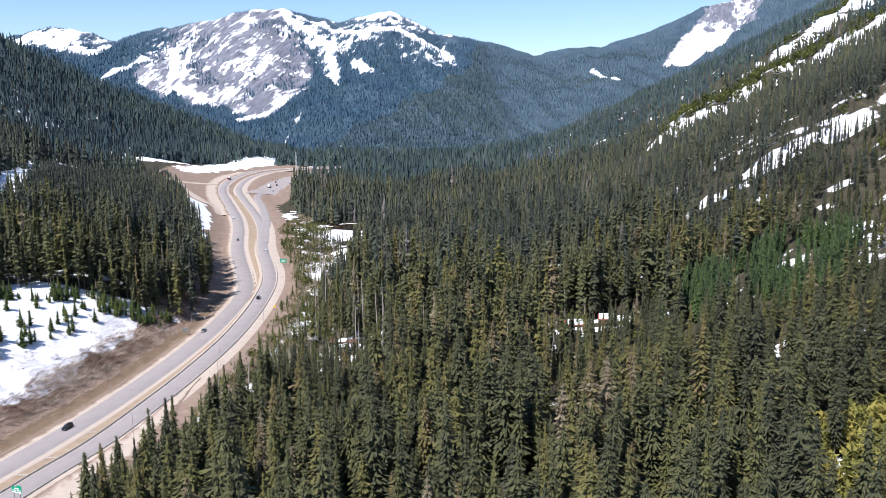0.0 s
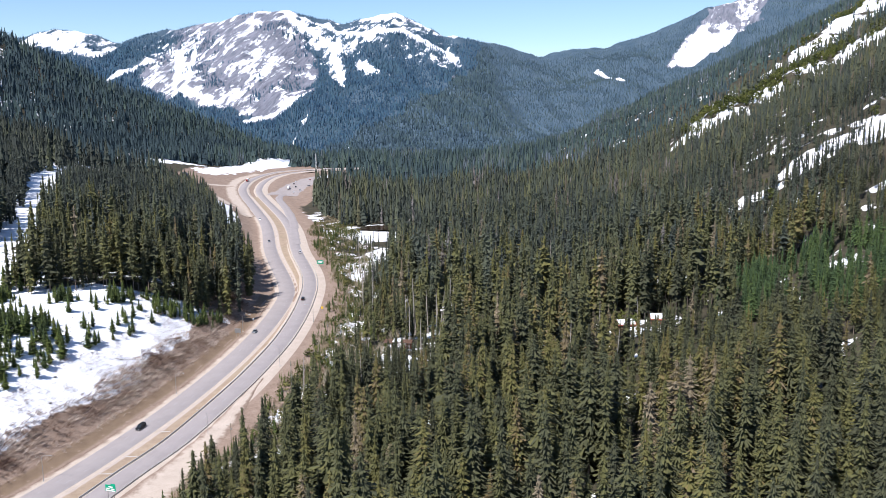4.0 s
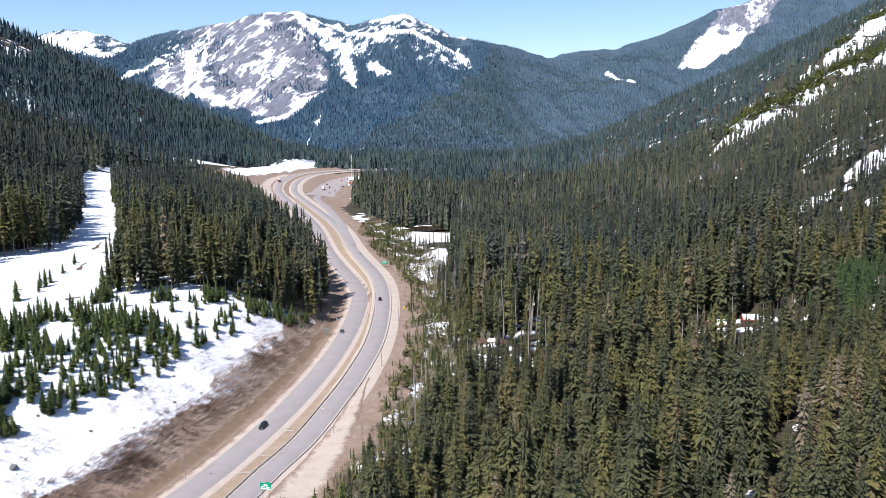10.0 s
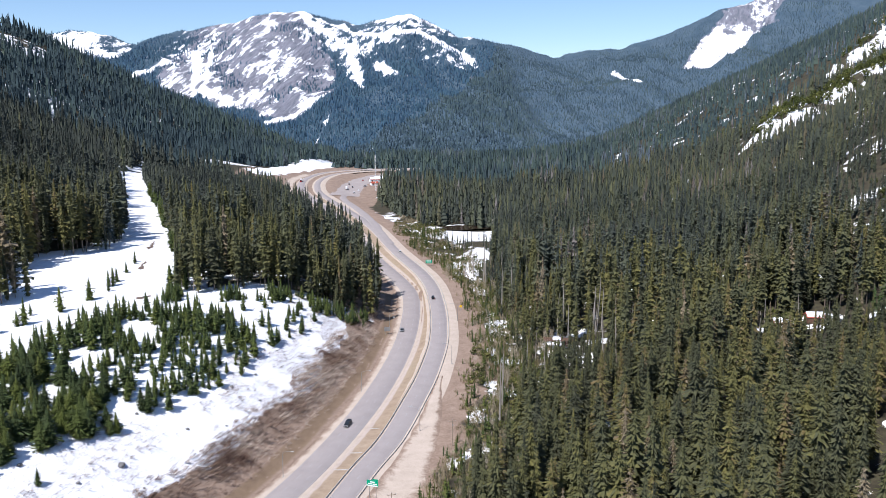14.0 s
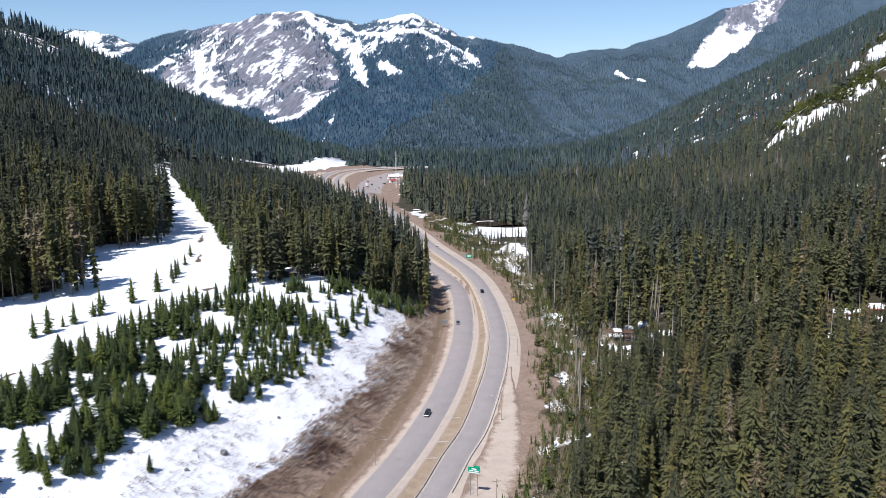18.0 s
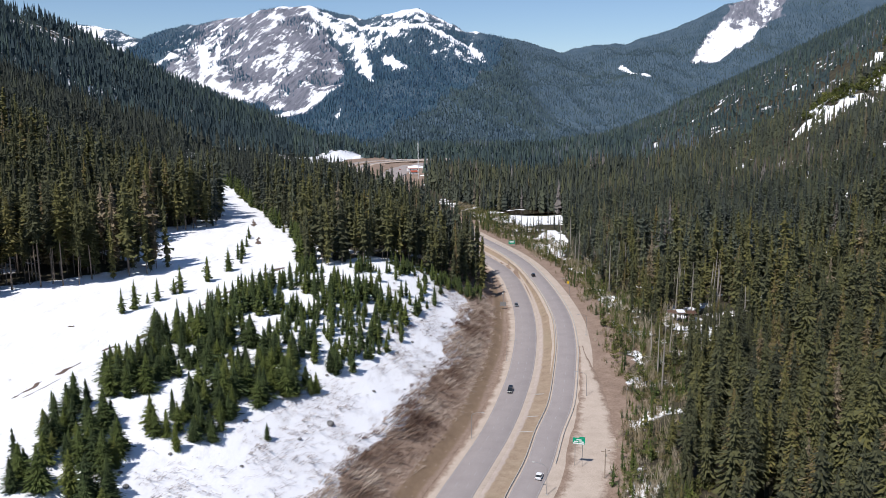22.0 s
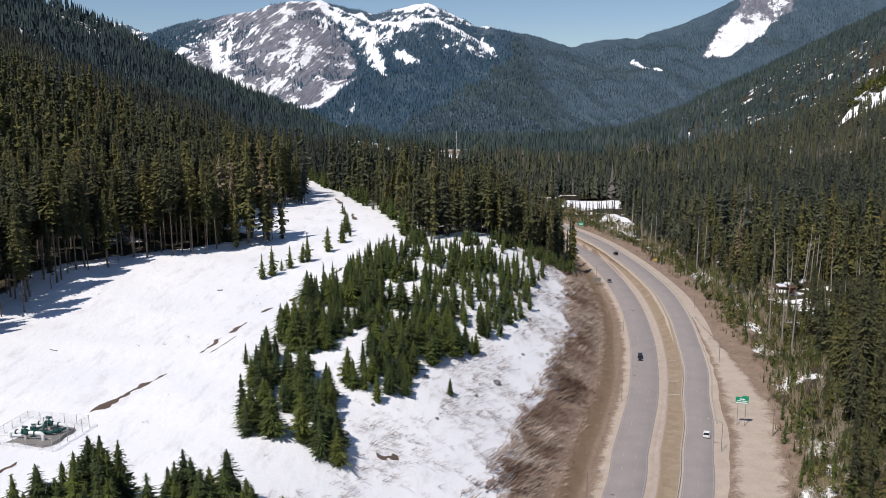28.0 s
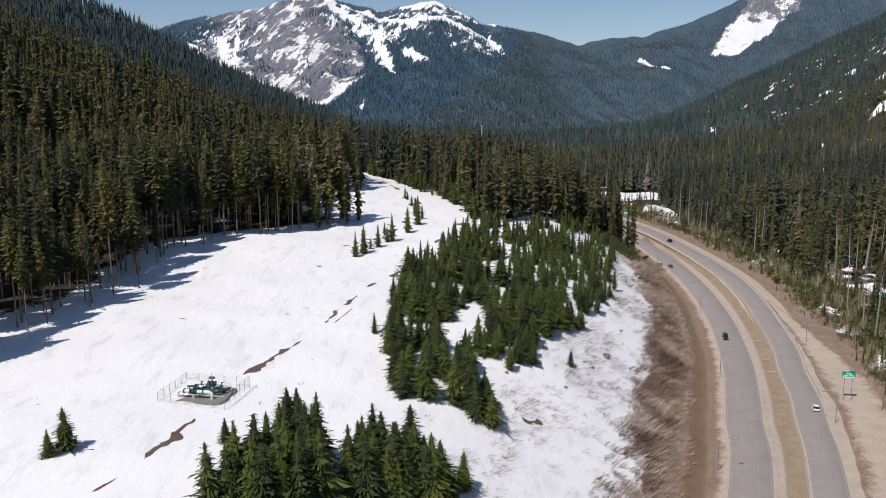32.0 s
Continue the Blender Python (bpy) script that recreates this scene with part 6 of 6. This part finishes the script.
# boulders on the bank
r5 = np.random.RandomState(15)
for k in range(34):
    by = r5.uniform(125, 380)
    bx = float(left_x(by)) - 5.2 - r5.uniform(26, 62)
    if k == 0:
        bx, by = -209.0, 232.5
    s = r5.uniform(0.4, 0.95) if k else 1.3
    bm = bmesh.new()
    bmesh.ops.create_icosphere(bm, subdivisions=2, radius=s)
    for v in bm.verts:
        v.co *= 1 + 0.35 * noise.noise(v.co * 1.7 / s + Vector((k, 0, 0)))
        v.co.z *= 0.6
    ob = part("boulder", bm, M_ROCK)
    ob.matrix_world = pose(bx, by, float(land(bx, by)) + 0.1 * s, r5.uniform(-20, 20), 0, r5.uniform(0, 360))
    tagged(ob, "dark grey boulder half buried in the snow bank", "boulder", "boulders on the bank")


# ---- far end of the valley: brake check, yard, mast ----
def flat_way(name, line, half, mat, label, category, lift, taper=0):
    """A gravel or asphalt strip draped over the ground."""
    p = spline(line, 6)
    t = np.gradient(p, axis=0)
    t /= np.linalg.norm(t, axis=1)[:, None]
    side = np.stack([t[:, 1], -t[:, 0]], 1)
    r = np.random.RandomState(len(label))
    offs = np.linspace(-1, 1, 7)
    q = p[:, None] + side[:, None] * (offs * half)[None, :, None] * r.uniform(0.9, 1.1, (len(p), 1, 1)) * (np.clip((len(p) - np.arange(len(p))) / taper, 0.12, 1) if taper else np.ones(len(p)))[:, None, None]
    z = land(q[..., 0], q[..., 1]) + lift
    z[:, 0] -= 0.5
    z[:, -1] -= 0.5
    v = np.concatenate([q, z[..., None]], -1).reshape(-1, 3)
    i = np.arange(len(p) * 7).reshape(-1, 7)
    f = np.stack([i[:-1, :-1], i[:-1, 1:], i[1:, 1:], i[1:, :-1]], -1).reshape(-1, 4)
    me = from_arrays(name, v, f, [mat], True)
    me.attributes.new("fade", "FLOAT", "POINT").data.foreach_set("value", np.tile(np.array((0.0, 0.45, 0.8, 1.0, 0.8, 0.45, 0.0), np.float32), len(p)))
    return tagged(new(name, me), label, category, kind="structure")


apron_y = np.array([100, 140, 180, 220, 250, 275, 300, 325, 350])
flat_way("shoulder_3", list(zip(right_x(apron_y) + 4.2 + 5 + np.array([5, 6.5, 7.5, 8, 7, 4.5, 1.5, -1, -3]), apron_y)), 9.5, M_SHOULDER, "wide apron of pale gravel beside the carriageway", "shoulder", 0.16, 16)
ditch_y = np.arange(70, 520, 12.0)
flat_way("ditch", list(zip(left_x(ditch_y) - (13.4 + 0.8 * fractal(ditch_y, 0 * ditch_y, 40, 2, 57)) / np.interp(ditch_y, _l[:, 1], _cl), ditch_y)), 4.2, M_DITCH, "strip of bare brown soil along the road's ditch", "ditch", 0.12)
flat_way("road_3", [(-157, 680), (-171, 745), (-183, 805), (-208, 900), (-233, 985), (-238, 1040)], 4.6, M_ASPHALT, "asphalt slip road to the pull-out", "road", 0.25)
flat_way("road_4", [(-236, 1020), (-238, 1100), (-236, 1180), (-226, 1250), (-196, 1310)], 19, M_LOT, "wide pale asphalt brake-check pull-out", "parking lot", 0.32)
flat_way("road_5", [(-268, 905), (-300, 960), (-330, 1010), (-352, 1060), (-372, 1085)], 9, M_SHOULDER, "pale gravel track across the yard", "track", 0.3)
flat_way("road_6", [(-322, 1120), (-352, 1075), (-384, 1062)], 8, M_SHOULDER, "pale gravel track across the yard", "track", 0.34)


flat_way("road_7", [(-236, 840), (-276, 955), (-301, 1030), (-323, 1115), (-333, 1200), (-326, 1285)], 10, M_SHOULDER, "wide pale gravel strip beside the carriageway", "shoulder", 0.16)


def lot_z(x, y):
    return float(land(x, y)) + 0.34


for k, (vx, vy, a, paint, label, boxy) in enumerate((
        (-228, 1050, 10, P_WHITE, "white van parked on the pull-out", True), (-226, 1085, 5, P_WHITE, "white pickup parked on the pull-out", True), (-238, 1120, 8, P_BLACK, "black pickup parked on the pull-out", True),
        (-246, 1150, 8, P_BLACK, "black car parked on the pull-out", False), (-222, 1130, 60, P_GREY, "grey car parked on the pull-out", False), (-216, 1165, 70, P_BLUE, "blue car parked on the pull-out", False),
        (-250, 1185, 10, P_WHITE, "white car parked on the pull-out", False), (-232, 1200, 15, P_RED, "red car parked on the pull-out", False), (-216, 1215, 20, P_GREY, "grey van parked on the pull-out", True))):
    car(vx, vy, lot_z(vx, vy), a, paint, label, 5.2 if boxy else 4.5, 2.0, 2.0 if boxy else 1.5, boxy)


def lorry(x, y, z, turn, paint, label):
    root = thing("lorry", x, y, z, label, "lorry", "", turn)
    bm = bmesh.new()
    box(bm, -1.25, -7, 1.1, 1.25, 4, 4.0, 0.06)
    part("trailer", bm, paint, root)
    bm = bmesh.new()
    box(bm, -1.2, 4.5, 0.7, 1.2, 7.2, 3.3, 0.15)
    cab = part("cab", bm, P_RED, root)
    bm = bmesh.new()
    box(bm, -1.05, 7.19, 1.9, 1.05, 7.24, 2.9, 0.02)
    part("windscreen", bm, M_GLASS, cab)
    bm = bmesh.new()
    box(bm, -0.6, -6.8, 0.8, 0.6, 6.8, 1.1)
    part("chassis", bm, M_BLACK, root)
    for wy in (-6, -4.8, 3.0, 6.2):
        for wx in (-1, 1):
            bm = bmesh.new()
            rod(bm, (wx * 0.85, wy, 0.5), (wx * 1.22, wy, 0.5), 0.5, None, 12)
            part("wheel", bm, M_BLACK, root)


vx, vy, a = way_point(LEFT_WAY, 1178, -2)
lorry(vx, vy, float(left_z(vy)) + 0.05, a + 180, M_WHITE, "lorry with a white box trailer on the road")
lorry(-243, 1095, lot_z(-243, 1095), 6, M_WHITE, "lorry with a white box trailer on the pull-out")


def building(name, x, y, z, turn, long, deep, high, roof_mat, wall_mat, label, snow=0.0, openings=3):
    """A small gabled building: four walls, roof slabs, a door and windows."""
    root = thing(name, x, y, z, label, "building", "", turn)
    t, ridge = 0.2, deep * 0.28
    for nm, q in (("wall", (-long / 2, -deep / 2, -0.6, long / 2, -deep / 2 + t, high)), ("wall", (-long / 2, deep / 2 - t, -0.6, long / 2, deep / 2, high)),
                  ("wall", (-long / 2, -deep / 2 + t, -0.6, -long / 2 + t, deep / 2 - t, high)), ("wall", (long / 2 - t, -deep / 2 + t, -0.6, long / 2, deep / 2 - t, high))):
        bm = bmesh.new()
        box(bm, *q)
        part(nm, bm, wall_mat, root)
    for sx in (-1, 1):
        bm = bmesh.new()
        px = sx * (long / 2 - 0.1)
        vs = [bm.verts.new((px + o, yy, zz)) for o in (-0.1, 0.1) for yy, zz in ((-deep / 2, high), (deep / 2, high), (0, high + ridge))]
        bm.faces.new(vs[:3])
        bm.faces.new(vs[3:])
        for a, b in ((0, 1), (1, 2), (2, 0)):
            bm.faces.new((vs[a], vs[b], vs[b + 3], vs[a + 3]))
        bmesh.ops.recalc_face_normals(bm, faces=bm.faces)
        part("gable", bm, wall_mat, root)
    for sy in (-1, 1):
        for nm, lift, thick, mat, trim in (("roof", 0.0, 0.16, roof_mat, 0.0), ("roof_snow", 0.17, 0.45 * snow, M_SNOW, 0.5)):
            if nm == "roof_snow" and not snow:
                continue
            bm = bmesh.new()
            lx = long / 2 + 0.5 - trim
            y0, z0 = sy * (deep / 2 + 0.5), high - ridge * 0.5 / (deep / 2)
            a = [bm.verts.new((ex, yy, zz + lift + up)) for up in (0, thick) for ex, yy, zz in ((-lx, y0 * (1 - trim * 0.3), z0 + trim * 0.3), (lx, y0 * (1 - trim * 0.25), z0 + trim * 0.25), (lx, 0, high + ridge), (-lx, 0, high + ridge))]
            for q in ((0, 1, 2, 3), (4, 5, 6, 7), (0, 1, 5, 4), (1, 2, 6, 5), (2, 3, 7, 6), (3, 0, 4, 7)):
                bm.faces.new([a[k] for k in q])
            bmesh.ops.recalc_face_normals(bm, faces=bm.faces)
            part(nm, bm, mat, root)
    for k in range(openings):
        wx = (k - (openings - 1) / 2) * long / openings
        bm = bmesh.new()
        door = k == 0
        box(bm, wx - 0.5, -deep / 2 - 0.05, 0.0 if door else high * 0.4, wx + 0.5, -deep / 2 + 0.03, high * 0.85 if door else high * 0.8, 0.02)
        ob = part("door" if door else "window", bm, M_DARKWOOD if door else M_GLASS, root)
        if not door:
            bm = bmesh.new()
            box(bm, wx - 0.6, -deep / 2 - 0.09, high * 0.36, wx + 0.6, -deep / 2 - 0.01, high * 0.4)
            part("sill", bm, M_WHITE, ob)
    return root


building("rest_building", -213, 1190, lot_z(-213, 1190), 20, 16, 9, 3.2, M_RED, M_WHITE, "white roadside building with a red roof and snow", 1.0)
building("rest_building", -211, 1150, lot_z(-211, 1150), 30, 10, 7, 2.8, M_RED, M_WHITE, "small white hut with a red roof on the pull-out", 0.0, 2)
building("cabin", 60, 404, float(land(60, 404)) + 0.3, 8, 9, 6, 2.6, M_RED, M_DARKWOOD, "forest cabin with a rusty red roof under snow", 1.0)
building("cabin", 76, 402, float(land(76, 402)) + 0.3, -6, 8, 6, 2.6, M_RED, M_DARKWOOD, "forest cabin with a rusty red roof under snow", 1.0)


def snow_mound(x, y, rx, ry, h, label, seed):
    bm = bmesh.new()
    bmesh.ops.create_icosphere(bm, subdivisions=3, radius=1.0)
    for v in bm.verts:
        k = 1 + 0.25 * noise.noise(v.co * 2 + Vector((seed, 0, 0)))
        v.co = Vector((v.co.x * rx * k, v.co.y * ry * k, v.co.z * h * k))
    ob = part("snow_mound", bm, M_SNOW)
    ob.matrix_world = pose(x, y, float(land(x, y)) - 0.1 * h, 0, 0, seed * 37)
    tagged(ob, label, "snow", "mounds of old snow")
    for f in ob.data.polygons:
        f.use_smooth = True


for k, (hx, hy, rx, ry, h) in enumerate(((-196, 1235, 14, 6, 2.5), (-212, 1262, 12, 5, 2), (-190, 1120, 7, 12, 2), (-182, 1010, 5, 16, 1.6), (66, 396, 8, 3, 1.4), (84, 405, 5, 4, 1.6), (50, 405, 4, 5, 1.5),
                                         (-40, 436, 4, 5, 1.2), (-52, 425, 5, 4, 1.0), (150, 196, 6, 5, 1.2), (118, 186, 4, 7, 1.2), (98, 182, 4, 4, 1.0), (133, 187, 3, 6, 1.0))):
    snow_mound(hx, hy, rx, ry, h, "mound of old white snow on bare ground", k)


def mast(x, y, tall):
    z = float(land(x, y))
    root = thing("radio_mast", x, y, z, "tall slim white lattice radio mast", "mast")
    w = 0.55
    legs = [(-w, -w), (w, -w), (0, w)]
    for lx, ly in legs:
        bm = bmesh.new()
        rod(bm, (lx, ly, -0.5), (lx, ly, tall), 0.13, None, 6)
        part("leg", bm, M_WHITE, root)
    for a, b in zip(legs, legs[1:] + legs[:1]):
        bm = bmesh.new()
        for k in range(int(tall / 2)):
            rod(bm, (*a, 2 * k), (*b, 2 * k + 2), 0.05, None, 4)
        part("bracing", bm, M_WHITE, root)
    bm = bmesh.new()
    rod(bm, (0, 0, tall), (0, 0, tall + 3), 0.06, None, 6)
    part("aerial", bm, M_WHITE, root)


mast(-202.4, 1075.2, 47.5)


def arched_hut(x, y, turn):
    z = float(land(x, y))
    root = thing("storage_hut", x, y, z, "dark arched storage hut at the yard", "hut", "", turn)
    bm = bmesh.new()
    n, R, Lh = 12, 6.0, 9.0
    a = [bm.verts.new((R * math.cos(math.pi * k / n), -Lh, R * 1.1 * math.sin(math.pi * k / n) - 0.3)) for k in range(n + 1)]
    b = [bm.verts.new((R * math.cos(math.pi * k / n), Lh, R * 1.1 * math.sin(math.pi * k / n) - 0.3)) for k in range(n + 1)]
    for k in range(n):
        bm.faces.new((a[k], a[k + 1], b[k + 1], b[k]))
    bm.faces.new(a)
    bm.faces.new(b[::-1])
    bmesh.ops.recalc_face_normals(bm, faces=bm.faces)
    part("shell", bm, plain("dark_sheet_metal", (0.06, 0.065, 0.07), 0.6, 0.3, 0.2, 1.0), root)
    bm = bmesh.new()
    box(bm, -2, -Lh - 0.08, 0, 2, -Lh + 0.02, 4.2, 0.03)
    part("door", bm, M_DARKWOOD, root)


arched_hut(-384, 1104, 15)


# ---- pond and the old timber shed ----
def pond():
    m, n, l, b = material("dark_pond_water", 0.06)
    b.inputs["Base Color"].default_value = (0.035, 0.022, 0.014, 1)
    b.inputs["Specular IOR Level"].default_value = 0.5
    bump(n, l, b, noise_tex(n, l, 1.2, 3), 0.08, 0.05)
    bm = bmesh.new()
    ring = []
    for k in range(40):
        a = 6.283 * k / 40
        q = 1 + 0.18 * math.sin(3 * a + 1) + 0.1 * math.sin(7 * a)
        ring.append((-88 + 33 * q * math.cos(a - 0.25), 772 + 15 * q * math.sin(a)))
    z = max(float(land(px, py)) for px, py in ring) - 0.1
    bm.faces.new([bm.verts.new((px, py, z)) for px, py in ring])
    tagged(part("water", bm, m), "dark brown pond water among the snow", "water", kind="structure")


pond()


def timber_shed(x, y):
    z = float(land(x, y))
    root = thing("timber_shed", x, y, z, "old open timber shed with snow on its roof", "shed", "", -6)
    for px in (-6, -3, 0, 3, 6):
        for py in (-2.5, 2.5):
            bm = bmesh.new()
            rod(bm, (px, py, -0.4), (px, py, 4.6), 0.16, 0.14, 7)
            part("post", bm, M_POLE, root)
    for py in (-2.5, 2.5):
        bm = bmesh.new()
        box(bm, -7, py - 0.14, 4.6, 7, py + 0.14, 4.9, 0.03)
        part("beam", bm, M_DEAD, root)
    for k in range(14):
        bm = bmesh.new()
        box(bm, -7 + k, -3.3, 4.92, -7 + k + 0.93, 3.3, 5.0, 0.01)
        part("roof_board", bm, M_DARKWOOD, root)
    bm = bmesh.new()
    box(bm, -2.5, -2.6, 5.01, 1.5, 2.8, 5.6, 0.25)
    part("roof_snow", bm, M_SNOW, root)
    for px in (-4.5, 1.5, 4.5):
        bm = bmesh.new()
        rod(bm, (px - 1.5, -2.5, 0.2), (px + 1.5, -2.5, 4.5), 0.09, None, 5)
        part("brace", bm, M_DEAD, root)
    for k in range(9):
        bm = bmesh.new()
        box(bm, 3 + k * 0.42, 2.3, 0, 3 + k * 0.42 + 0.38, 2.38, 4.5, 0.01)
        part("wall_board", bm, plain("red_brown_board", (0.22, 0.07, 0.045), 0.9, 0, 0.3, 0.4) if k == 0 else bpy.data.materials["red_brown_board"], root)


timber_shed(-54, 395)
